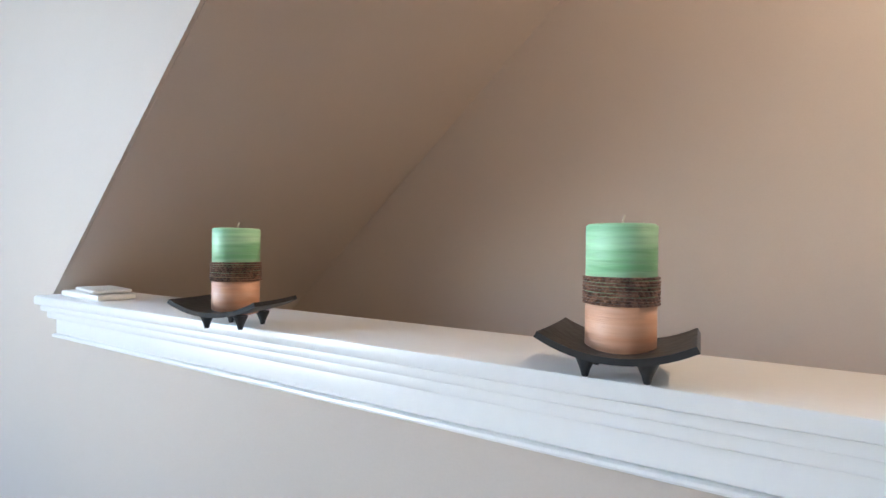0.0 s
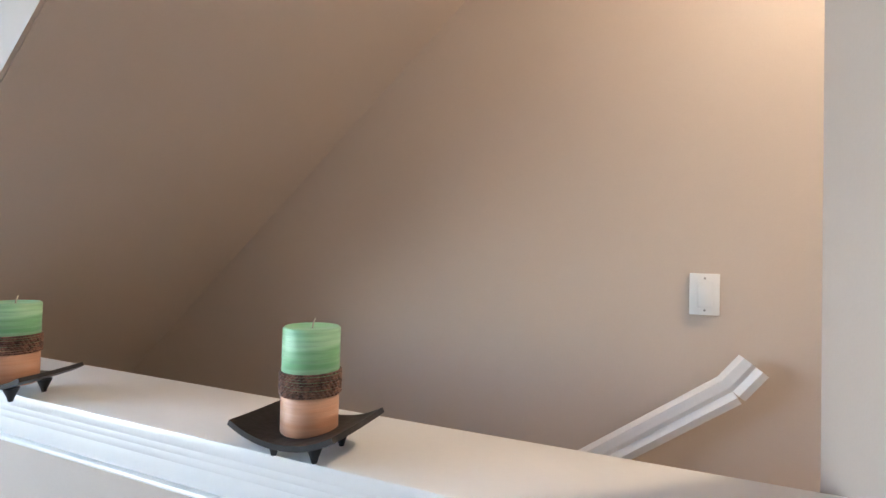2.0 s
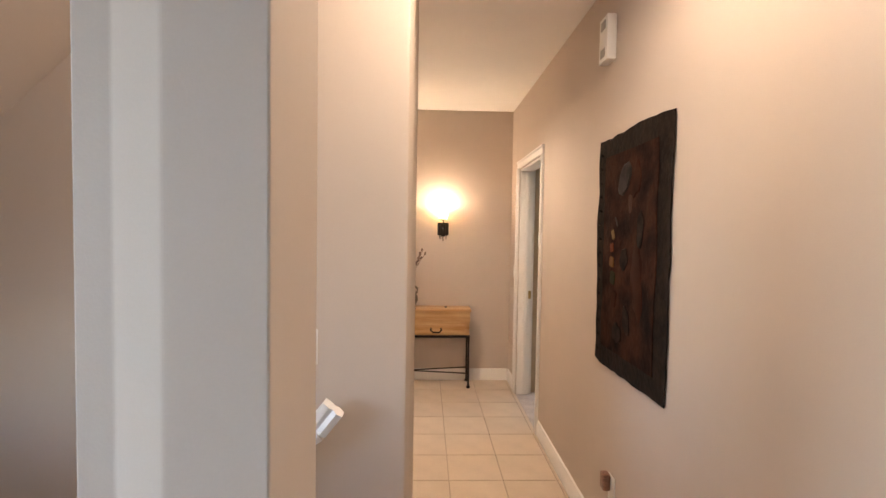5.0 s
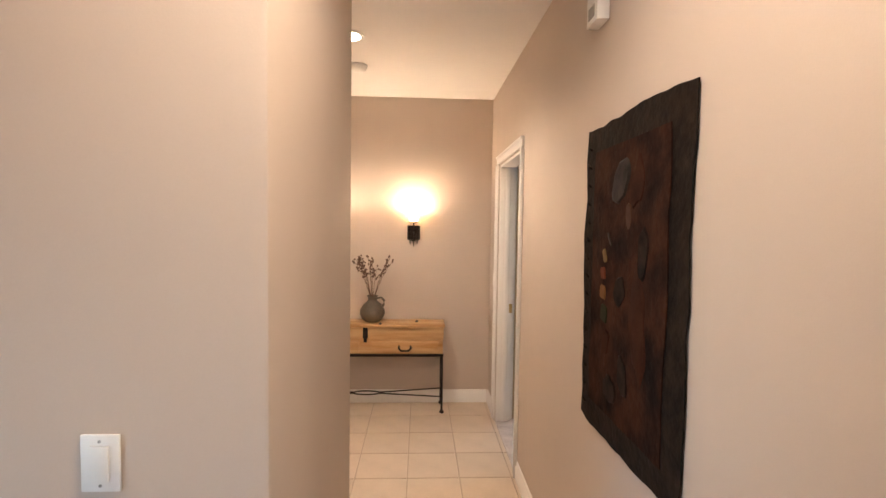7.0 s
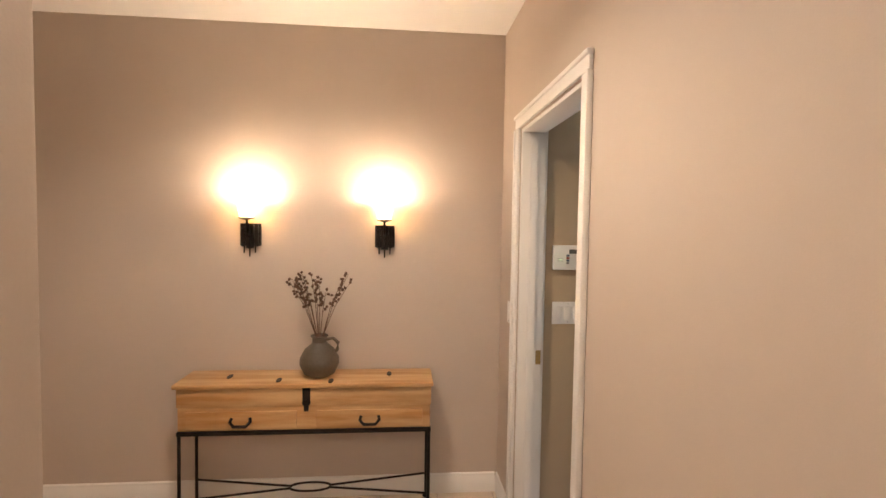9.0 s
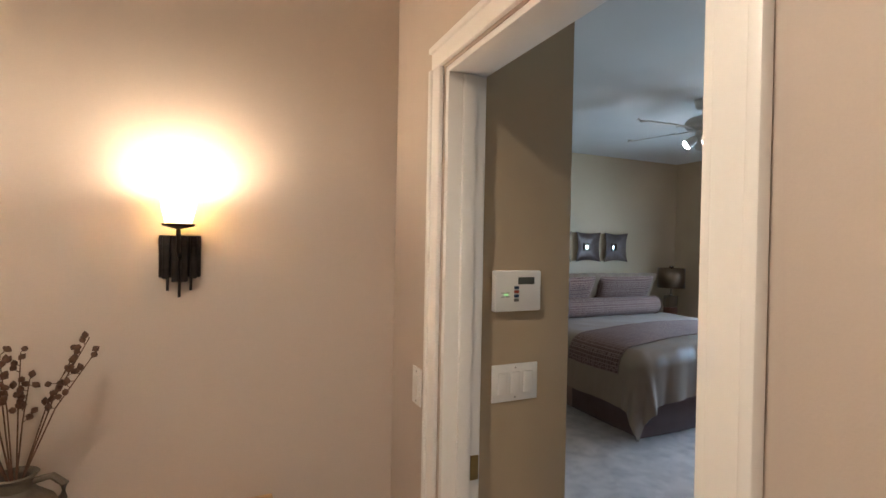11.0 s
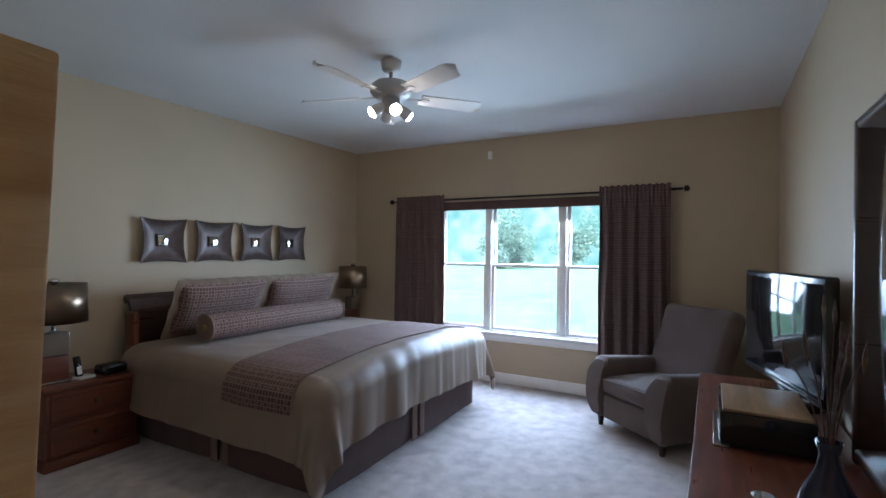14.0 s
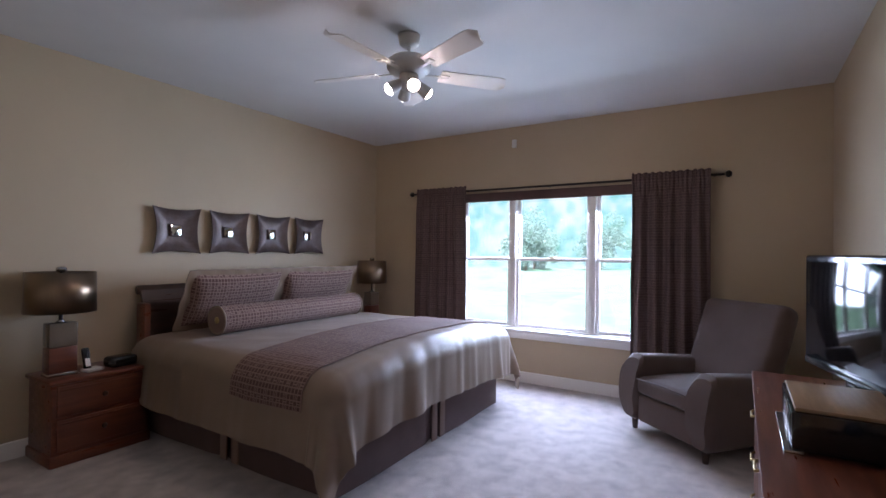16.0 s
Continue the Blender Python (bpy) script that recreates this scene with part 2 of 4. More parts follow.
def lathe(profile, seg=32):
    """A turned solid from (radius, height) pairs."""
    bm = bmesh.new()
    rings = []
    for r, z in profile:
        rings.append([bm.verts.new((r * math.cos(2 * math.pi * k / seg), r * math.sin(2 * math.pi * k / seg), z)) for k in range(seg)])
    for a, b in zip(rings, rings[1:]):
        for k in range(seg):
            bm.faces.new((a[k], a[(k + 1) % seg], b[(k + 1) % seg], b[k]))
    for ring, flip in ((rings[0], True), (rings[-1], False)):
        bm.faces.new(ring[::-1] if flip else ring)
    return bm


def tube(points, radius, seg=8, taper=None):
    bm = bmesh.new()
    pts = [Vector(p) for p in points]
    rings = []
    for i, p in enumerate(pts):
        d = (pts[min(i + 1, len(pts) - 1)] - pts[max(i - 1, 0)]).normalized()
        side = d.cross(Vector((0, 0, 1)))
        side = side.normalized() if side.length > 1e-3 else Vector((1, 0, 0))
        up = side.cross(d).normalized()
        r = radius if taper is None else radius + (taper - radius) * i / (len(pts) - 1)
        rings.append([bm.verts.new(p + r * (math.cos(2 * math.pi * k / seg) * side + math.sin(2 * math.pi * k / seg) * up)) for k in range(seg)])
    for a, b in zip(rings, rings[1:]):
        for k in range(seg):
            bm.faces.new((a[k], a[(k + 1) % seg], b[(k + 1) % seg], b[k]))
    bm.faces.new(rings[0][::-1])
    bm.faces.new(rings[-1])
    return bm


def prism(outline, z0, z1, bevel=0.0):
    """A solid of constant section over a plan outline."""
    bm = bmesh.new()
    lo = [bm.verts.new((x, y, z0)) for x, y in outline]
    hi = [bm.verts.new((x, y, z1)) for x, y in outline]
    bm.faces.new(lo[::-1])
    bm.faces.new(hi)
    for k in range(len(outline)):
        j = (k + 1) % len(outline)
        bm.faces.new((lo[k], lo[j], hi[j], hi[k]))
    bmesh.ops.recalc_face_normals(bm, faces=bm.faces[:])
    if bevel:
        bmesh.ops.bevel(bm, geom=bm.edges[:], offset=bevel, segments=2, affect="EDGES", profile=0.5)
    return bm


def grid(fn, nu, nv, thick=0.0, uv=None):
    """A cloth or curved plate over u, v in 0..1; thick gives it a back. uv: metres across and along."""
    bm = bmesh.new()
    vs = [[bm.verts.new(fn(i / nu, j / nv)) for j in range(nv + 1)] for i in range(nu + 1)]
    faces = []
    for i in range(nu):
        for j in range(nv):
            faces.append((bm.faces.new((vs[i][j], vs[i + 1][j], vs[i + 1][j + 1], vs[i][j + 1])), i, j))
    if uv:
        lay = bm.loops.layers.uv.new("UVMap")
        for f, i, j in faces:
            for loop, (a, b) in zip(f.loops, ((i, j), (i + 1, j), (i + 1, j + 1), (i, j + 1))):
                loop[lay].uv = (a / nu * uv[0], b / nv * uv[1])
    bmesh.ops.recalc_face_normals(bm, faces=bm.faces[:])
    if thick:
        bmesh.ops.solidify(bm, geom=bm.faces[:], thickness=thick)
    return bm


def join(*bms):
    out = bmesh.new()
    for b in bms:
        me = bpy.data.meshes.new("tmp")
        b.to_mesh(me)
        b.free()
        out.from_mesh(me)
        bpy.data.meshes.remove(me)
    return out


def moved(bm, m):
    bmesh.ops.transform(bm, matrix=m, verts=bm.verts[:])
    return bm


def mesh_object(name, bm, mat, smooth=True):
    me = bpy.data.meshes.new(name)
    if smooth:
        for f in bm.faces:
            f.smooth = True
        for e in bm.edges:
            if len(e.link_faces) == 2 and e.calc_face_angle(0) > 0.6:
                e.smooth = False
    bm.to_mesh(me)
    bm.free()
    me.materials.append(mat)
    return new(name, me)


def part(name, bm, mat, parent, label=""):
    ob = mesh_object(name, bm, mat)
    ob.parent = parent
    return tagged(ob, label)


def thing(name, label, category, x, y, z, rz=0, group=""):
    ob = new(name)
    ob.matrix_world = pose(x, y, z, 0, 0, rz)
    return tagged(ob, label, category, group)


def solid(name, bm, mat, label, category):
    return tagged(mesh_object(name, bm, mat), label, category)


def structure(name, bm, mat, label=""):
    return tagged(mesh_object(name, bm, mat), label, kind="structure")


# ---- structure ----
TOP, HALL_TOP, BED_TOP = 2.9, 2.655, 2.79
# stairwell front: a low wall with a wall above the roof slope, turned a little
STAIR = pose(-1.18, 1.065, 0, 0, 0, -4.5)
low = bx(-3.2, 0, 0.03, 0.12, -0.2, 0.975, 0)
up = bmesh.new()
front = [(-3.2, 0.975), (-1.818, 0.975), (0.165, 2.9), (-3.2, 2.9)]
a = [up.verts.new((s, 0.03, z)) for s, z in front]
b = [up.verts.new((s, 0.12, z)) for s, z in front]
up.faces.new(a), up.faces.new(b[::-1])
for k in range(4):
    up.faces.new((a[k], b[k], b[(k + 1) % 4], a[(k + 1) % 4]))
bmesh.ops.recalc_face_normals(up, faces=up.faces[:])
structure("wall_stair_front", moved(join(low, up), STAIR), M_HALL, "taupe painted low wall beside the stairs under a roof slope")
tagged(mesh_object("wall_column", prism([(-1.207, 1.122), (-1.161, 1.116), (-1.081, 1.058), (-0.977, 1.046), (-0.985, 1.27), (-1.196, 1.285)], -0.1, TOP, 0.003), M_HALL, smooth=False),
          "taupe painted wall end with an angled corner", kind="structure")
structure("wall_stair_back", prism([(-4.4, 2.01), (-0.888, 2.01), (-0.888, 3.02), (-0.99, 3.02), (-0.99, 2.13), (-4.4, 2.13)], -2.6, TOP, 0.012), M_HALL, "taupe painted wall of stairwell and hall")
structure("wall_foyer_south", bx(-3.0, -0.984, 2.9, 3.018, -0.1, TOP, 0), M_HALL, "taupe painted wall")
structure("wall_foyer_west", bx(-3.12, -3.0, 2.9, 5.45, -0.1, TOP, 0), M_HALL, "taupe painted wall")
structure("wall_hall_end", bx(-3.0, -0.001, 5.333, 5.45, -0.1, TOP, 0), M_HALL, "taupe painted wall behind the console table")
DY0, DY1, DZ = 4.105, 4.922, 2.045
structure("wall_hall_east", join(bx(0, 0.12, -3.0, DY0, -0.1, TOP, 0), bx(0, 0.12, DY1, 5.45, -0.1, TOP, 0), bx(0, 0.12, DY0, DY1, DZ, TOP, 0)), M_HALL,
          "taupe painted hall wall with a doorway")
structure("wall_bedroom_south", bx(0.121, 5.62, 3.90, 4.03, -0.1, TOP, 0), M_BED, "beige painted bedroom wall")
structure("wall_bedroom_west", bx(0.121, 0.477, 4.962, 8.87, -0.1, TOP, 0.004), M_BED, "beige painted bedroom wall corner")
structure("wall_bedroom_north", bx(0.478, 5.62, 8.75, 8.87, -0.1, TOP, 0), M_BED, "beige painted bedroom wall behind the bed")
WY0, WY1, WZ0, WZ1 = 5.27, 7.47, 0.57, 2.07
structure("wall_bedroom_east", join(bx(5.46, 5.61, 4.031, WY0, -0.1, TOP, 0), bx(5.46, 5.61, WY1, 8.749, -0.1, TOP, 0), bx(5.46, 5.61, WY0, WY1, -0.1, WZ0, 0),
                                    bx(5.46, 5.61, WY0, WY1, WZ1, TOP, 0)), M_BED, "beige painted bedroom wall with a wide window")
# front room, behind the first steps
structure("wall_front_west", join(bx(-4.52, -4.4, -2.7, -1.5, -2.6, TOP, 0), bx(-4.52, -4.4, 0.3, 2.1, -2.6, TOP, 0), bx(-4.52, -4.4, -1.5, 0.3, -2.6, 0.7, 0),
                                  bx(-4.52, -4.4, -1.5, 0.3, 2.3, TOP, 0)), M_HALL, "taupe painted wall with a window opening")
structure("wall_front_south", bx(-4.4, -0.001, -2.7, -2.58, -0.1, TOP, 0), M_HALL, "taupe painted wall")
structure("floor_front", bx(-4.4, -0.001, -2.7, 1.06, -0.2, -0.002, 0), M_CARPET, "beige carpet floor")
structure("floor_hall", join(bx(-0.98, -0.001, 1.06, 5.33, -0.2, -0.008, 0), bx(-3.0, -0.98, 3.02, 5.33, -0.2, -0.008, 0)), M_GROUT, "beige tiled floor with grout joints")
structure("floor_bedroom", bx(0.0, 5.46, 4.03, 8.75, -0.2, 0.0, 0), M_CARPET, "beige-mauve cut-pile carpet")
structure("ceiling_front", bx(-4.5, 0.0, -2.7, 1.2, 2.802, 2.9, 0), M_CEIL, "white painted ceiling")
structure("ceiling_hall", join(bx(-0.984, 0.0, 1.2, 5.33, HALL_TOP, 2.88, 0), bx(-3.0, -0.984, 3.02, 5.33, HALL_TOP, 2.88, 0)), M_CEIL, "white painted hall ceiling")
structure("ceiling_bedroom", bx(0.12, 5.5, 4.0, 8.8, BED_TOP, 2.89, 0), M_CEIL_DIM, "white painted bedroom ceiling")


def slope(u, v):
    x = -4.0 + 3.15 * u
    y0, z0 = 1.102 - (x + 1.18) * 0.0787, 1.026 + 0.971 * (x + 2.936)
    z1 = 1.063 + 0.955 * (x + 2.79)
    return (x, y0 + v * (2.02 - y0), z0 + v * (z1 - z0))


sl = moved(grid(slope, 14, 8, -0.05), Matrix())
structure("ceiling_stair_slope", sl, M_HALL, "taupe painted sloping ceiling above the stairs")
structure("ceiling_stair", bx(-1.3, -0.984, 1.2, 2.02, 2.7, 2.88, 0), M_CEIL, "white painted ceiling")
# slab over everything against sky leaks; unseen west overhang added to block the sun
structure("roof", bx(-6.3, 5.7, -2.8, 8.9, 2.91, 3.05, 0), M_CEIL, "unseen roof slab with a west overhang added to block the sun")
# ---- trim ----


def strip(x0, y0, x1, y1, nx, ny, h=0.115, d=0.014):
    """A moulded baseboard from one point to another, standing off the wall along nx, ny."""
    bm = bmesh.new()
    prof = [(0, 0), (d, 0), (d, h * 0.7), (d * 0.6, h * 0.8), (d * 0.55, h * 0.93), (0, h)]
    ends = [[bm.verts.new((x + nx * p, y + ny * p, z)) for p, z in prof] for x, y in ((x0, y0), (x1, y1))]
    n = len(prof)
    for k in range(n):
        bm.faces.new((ends[0][k], ends[0][(k + 1) % n], ends[1][(k + 1) % n], ends[1][k]))
    bm.faces.new(ends[0]), bm.faces.new(ends[1][::-1])
    bmesh.ops.recalc_face_normals(bm, faces=bm.faces[:])
    return bm


for n_, a_ in (("hall_east", (0, -2.5, 0, 4.03, -1, 0)), ("hall_corner", (0, 4.996, 0, 5.333, -1, 0)), ("hall_end", (-3.0, 5.333, -0.015, 5.333, 0, -1)),
               ("hall_west", (-0.888, 2.02, -0.888, 3.01, 1, 0)), ("bedroom_east", (5.46, 4.03, 5.46, 8.75, -1, 0)),
               ("bedroom_north", (0.48, 8.75, 5.445, 8.75, 0, -1)), ("bedroom_south", (0.2, 4.03, 5.44, 4.03, 0, 1)), ("bedroom_west", (0.477, 4.98, 0.477, 8.73, 1, 0))):
    structure("baseboard_" + n_, strip(*a_), M_TRIM, "white moulded baseboard")

# cap on the low wall: shelf board with stepped moulding under its front edge
cap = structure("trim_cap", moved(bx(-1.765, 0.115, -0.018, 0.150, 0.980, 1.0, 0.006), STAIR), M_TRIM, "white painted shelf cap with crown moulding")
for y0, z0, z1 in ((-0.008, 0.966, 0.980), (0.001, 0.950, 0.966), (0.014, 0.916, 0.950), (0.008, 0.908, 0.916)):
    ob = part("moulding", moved(bx(-1.74 + y0 * 0.9 - 0.01, 0.11, y0, 0.031, z0, z1, 0.004), STAIR), M_TRIM, cap)

# doorway lining and casing on both faces
door = structure("door_1", join(bx(0.002, 0.118, DY0 - 0.002, DY0 + 0.018, 0, DZ, 0.002), bx(0.002, 0.118, DY1 - 0.018, DY1 + 0.002, 0, DZ, 0.002),
                                bx(0.002, 0.118, DY0 + 0.018, DY1 - 0.018, DZ - 0.018, DZ, 0.002)), M_TRIM, "white painted doorway lining without a leaf")
for y0, y1 in ((DY0 + 0.018, DY0 + 0.03), (DY1 - 0.03, DY1 - 0.018)):
    part("door_stop", bx(0.045, 0.085, y0, y1, 0, DZ - 0.02, 0.003), M_TRIM, door)
part("strike_plate", bx(0.092, 0.117, DY1 - 0.0205, DY1 - 0.0175, 0.88, 0.95, 0.0005), M_BRASS, door, "worn brass strike plate")
for x0, x1, s_ in ((-0.016, -0.001, -1), (0.121, 0.136, 1)):
    def casing(y0, y1, z0, z1):
        return bx(x0, x1, y0, y1, z0, z1, 0.004)
    for y0, y1, b0, b1 in ((4.036, 4.098, 4.033, 4.051), (4.929, 4.990, 4.975, 4.993)):
        if s_ > 0 and y0 > 4.5:
            y1, b0, b1 = 4.957, 4.945, 4.9595
        if s_ > 0 and y0 < 4.5:
            y0, b0 = 4.038, 4.034
        part("casing", join(casing(y0, y1, 0, DZ + 0.005), bx(x0 + min(0, s_) * 0.008, x1 + max(0, s_) * 0.008, b0, b1, 0, DZ + 0.005, 0.004)), M_TRIM, door)
    part("casing", join(casing(4.037, 4.989 if s_ < 0 else 4.956, DZ + 0.006, DZ + 0.067), bx(x0 + min(0, s_) * 0.0085, x1 + max(0, s_) * 0.0085, 4.0345, 4.992 if s_ < 0 else 4.9585, DZ + 0.052, DZ + 0.07, 0.004)), M_TRIM, door)

# bedroom window: three double-hung units
window = structure("window_1", join(bx(5.47, 5.60, WY0, WY0 + 0.03, WZ0, WZ1, 0.003), bx(5.47, 5.60, WY1 - 0.03, WY1, WZ0, WZ1, 0.003),
                                    bx(5.47, 5.60, WY0 + 0.03, WY1 - 0.03, WZ1 - 0.03, WZ1, 0.003), bx(5.47, 5.60, WY0 + 0.03, WY1 - 0.03, WZ0, WZ0 + 0.02, 0.003)), M_TRIM,
                   "white triple double-hung window looking on a garden")
part("window_sill", bx(5.40, 5.60, WY0 - 0.06, WY1 + 0.06, WZ0 - 0.03, WZ0 + 0.004, 0.006), M_TRIM, window)
part("window_apron", bx(5.442, 5.459, WY0 - 0.03, WY1 + 0.03, WZ0 - 0.10, WZ0 - 0.031, 0.004), M_TRIM, window)
for y in (5.936, 6.804):
    part("mullion", bx(5.475, 5.595, y - 0.035, y + 0.035, WZ0 + 0.02, WZ1 - 0.03, 0.004), M_TRIM, window)
for y0, y1 in ((WY0 + 0.03, 5.901), (5.971, 6.769), (6.839, WY1 - 0.03)):
    for x0, z0, z1 in ((5.50, WZ0 + 0.02, 1.345), (5.54, 1.315, WZ1 - 0.03)):
        sash = part("sash", join(bx(x0, x0 + 0.035, y0, y0 + 0.035, z0, z1, 0.003), bx(x0, x0 + 0.035, y1 - 0.035, y1, z0, z1, 0.003),
                                 bx(x0, x0 + 0.035, y0 + 0.035, y1 - 0.035, z0, z0 + 0.035, 0.003), bx(x0, x0 + 0.035, y0 + 0.035, y1 - 0.035, z1 - 0.03, z1, 0.003)), M_TRIM, window)
        pane = part("pane", bx(x0 + 0.015, x0 + 0.019, y0 + 0.03, y1 - 0.03, z0 + 0.03, z1 - 0.025, 0), M_GLASS, sash)
        pane.visible_shadow = False
part("lock", bx(5.49, 5.535, 6.33, 6.39, 1.345, 1.36, 0.003), M_BRASS, window)

# stairs going down beside the low wall; unseen treads pale to bounce light up
stairs = structure("stairs", bx(-4.3, -0.99, 1.2, 2.0, -2.6, -2.5, 0), M_CARPET, "stairs going down between walls, unseen treads made pale to bounce light")
for k in range(11):
    part("step", bx(-1.0 - 0.27 * (k + 1) - 0.03, -1.0 - 0.27 * k, 1.22, 2.005, -0.18 * (k + 1) - 0.035, -0.18 * (k + 1), 0.008), M_CARPET, stairs)
    part("riser", bx(-1.0 - 0.27 * k - 0.0, -1.0 - 0.27 * k + 0.018, 1.22, 2.005, -0.18 * (k + 1), -0.18 * k - 0.012, 0.002), M_TRIM, stairs)

# ---- stairwell and hall things ----


def wall_plate(name, label, category, x, y, z, rz, w, h, toggles):
    ob = thing(name, label, category, x, y, z, rz)
    part("plate", bx(-w / 2, w / 2, -0.006, 0, -h / 2, h / 2, 0.0025), M_PLASTIC, ob)
    for k in range(toggles):
        c = (k - (toggles - 1) / 2) * 0.046
        part("rocker", bx(c - 0.0165, c + 0.0165, -0.0105, -0.005, -0.033, 0.033, 0.002), M_PLASTIC, ob)
    for zz in (h / 2 - 0.012, -h / 2 + 0.012):
        part("screw", moved(lathe([(0.0028, 0), (0.0028, 0.0012), (0.001, 0.0016)], 10), pose(0, -0.006, zz, 90)), M_GREYKEY, ob)
    return ob


wall_plate("light_switch", "white rocker light switch on the stairwell wall", "light switch", -1.182, 2.009, 1.143, 0, 0.068, 0.104, 1)
wall_plate("light_switch", "white triple rocker switch plate below a keypad", "light switch", 0.27, 4.961, 1.129, 0, 0.165, 0.115, 3)
wall_plate("light_switch", "white switch plate beside the door casing", "light switch", -0.001, 5.085, 1.11, 90 + 180, 0.07, 0.115, 1)

rail = thing("handrail", "white moulded wooden handrail fixed to the stairwell wall", "handrail", 0, 0, 0)


def rail_piece(p0, p1):
    prof = [(-0.022, -0.033), (0.022, -0.033), (0.024, -0.012), (0.017, 0.0), (0.026, 0.014), (0.018, 0.032), (-0.018, 0.032), (-0.026, 0.014), (-0.017, 0.0), (-0.024, -0.012)]
    bm = bmesh.new()
    a_, b_ = Vector(p0), Vector(p1)
    d = (b_ - a_).normalized()
    n_ = Vector((0, 1, 0)).cross(d).normalized() * -1
    ends = [[bm.verts.new(p + Vector((0, s, 0)) + n_ * -h) for s, h in prof] for p in (a_, b_)]
    for k in range(10):
        bm.faces.new((ends[0][k], ends[0][(k + 1) % 10], ends[1][(k + 1) % 10], ends[1][k]))
    bm.faces.new(ends[0]), bm.faces.new(ends[1][::-1])
    bmesh.ops.recalc_face_normals(bm, faces=bm.faces[:])
    return bm


part("rail", rail_piece((-3.2, 1.945, -0.52), (-1.135, 1.945, 0.925)), M_TRIM, rail)
part("rail_end", rail_piece((-1.135, 1.945, 0.925), (-1.088, 1.945, 0.985)), M_TRIM, rail)
for x, z in ((-1.35, 0.74), (-2.2, 0.14)):
    part("bracket", tube([(x, 2.008, z - 0.06), (x, 1.96, z - 0.06), (x, 1.945, z - 0.01)], 0.007), M_BRASS, rail)


def candle_on_tray(x, y, rz, label, lt):
    tray = thing("candle_tray", lt, "tray", x, y, 1.0, rz, "trays on the shelf cap")

    def dish(u, v):
        a_, b_ = 2 * u - 1, 2 * v - 1
        return (a_ * 0.066, b_ * 0.053, 0.0175 + 0.017 * abs(a_) ** 2.1 + 0.001 * b_ * b_)
    part("dish", grid(dish, 16, 8, -0.006), M_SLATE, tray)
    for sx in (-1, 1):
        for sy in (-1, 1):
            part("foot", moved(lathe([(0.003, 0), (0.0045, 0.006), (0.010, 0.019)], 10), pose(sx * 0.026, sy * 0.026, 0)), M_SLATE, tray)
    c = thing("pillar_candle", label, "candle", x, y, 1.0185, rz + 17, "candles on trays")
    r, z0 = 0.0315, 0.0
    part("lower_wax", lathe([(r - 0.002, z0), (r, z0 + 0.002), (r, z0 + 0.052)], 40), M_PEACHWAX, c, "peach lower half of the candle")
    part("upper_wax", lathe([(r, 0.052), (r, 0.1175), (r - 0.002, 0.1195), (r - 0.005, 0.118), (0.003, 0.117)], 40), M_GREENWAX, c, "marbled green upper half of the candle")
    part("wick", tube([(0, 0, 0.116), (0.001, 0, 0.122), (0.003, 0.001, 0.128)], 0.0009, 6), M_WICK, c)
    rings = []
    for k in range(9):
        ring = lathe([(r, -0.0014), (r + 0.0022, -0.0009), (r + 0.0029, 0), (r + 0.0022, 0.0009), (r, 0.0014)], 108)
        for i_, v in enumerate(ring.verts):
            if (i_ + k) % 3 == 0 and v.co.xy.length > r + 0.001:
                v.co.xy *= 0.955
        rings.append(moved(ring, pose(random.uniform(-.0003, .0003), random.uniform(-.0003, .0003), 0.0475 + k * 0.0029, random.uniform(-.7, .7), random.uniform(-.7, .7))))
    for ring in rings:
        part("bead_strand", ring, M_TWIG, c, "dark beaded strand wound round the candle")


candle_on_tray(-1.731, 1.117, -2, "green and peach pillar candle with a dark beaded band", "black curved ceramic tray under a candle")
candle_on_tray(-2.245, 1.125, 14, "green and peach pillar candle with a dark beaded band", "black curved ceramic tray under a candle")
for k, (dz, w) in enumerate(((0.0, 0.19), (0.014, 0.13))):
    solid("envelope", moved(bx(-w / 2, w / 2, -0.035, 0.035, 0, 0.012 - k * 0.005, 0.004), pose(-2.79 + 0.02 * k, 1.235, 1.0005 + dz, 0, 0, -8 - 6 * k)), M_TRIM,
          "off-white flat packet lying on the shelf cap", "packet")

# wall hanging on the hall's east wall, with a ragged edge
hang = thing("wall_hanging", "dark brown batik wall hanging with a ragged stitched border", "wall hanging", -0.004, 0, 0)
HY0, HY1, HZ0, HZ1 = 2.205, 2.885, 0.885, 1.915


def cloth(u, v, inset=0.0, off=0.0):
    y, z = HY0 + inset + u * (HY1 - HY0 - 2 * inset), HZ0 + inset + v * (HZ1 - HZ0 - 2 * inset)
    edge = 0.006 * noise.noise(Vector((y * 14, z * 14, 3))) + 0.012 * noise.noise(Vector((y * 3.5, z * 3.5, 7)))
    if not inset:
        y += edge * (1 if abs(u - 0.5) > 0.49 else 0.4)
        z += edge * (1 if abs(v - 0.5) > 0.49 else 0.4)
    return (-0.006 - off - 0.010 * abs(noise.noise(Vector((y * 5, z * 5, 1)))), y, z)


part("border", grid(lambda u, v: cloth(u, v), 40, 56, 0.004), M_HIDE2, hang, "dark charcoal crinkled border")
part("field", grid(lambda u, v: cloth(u, v, 0.085, 0.005), 26, 40, 0.003), M_HIDE, hang, "reddish brown dyed centre")


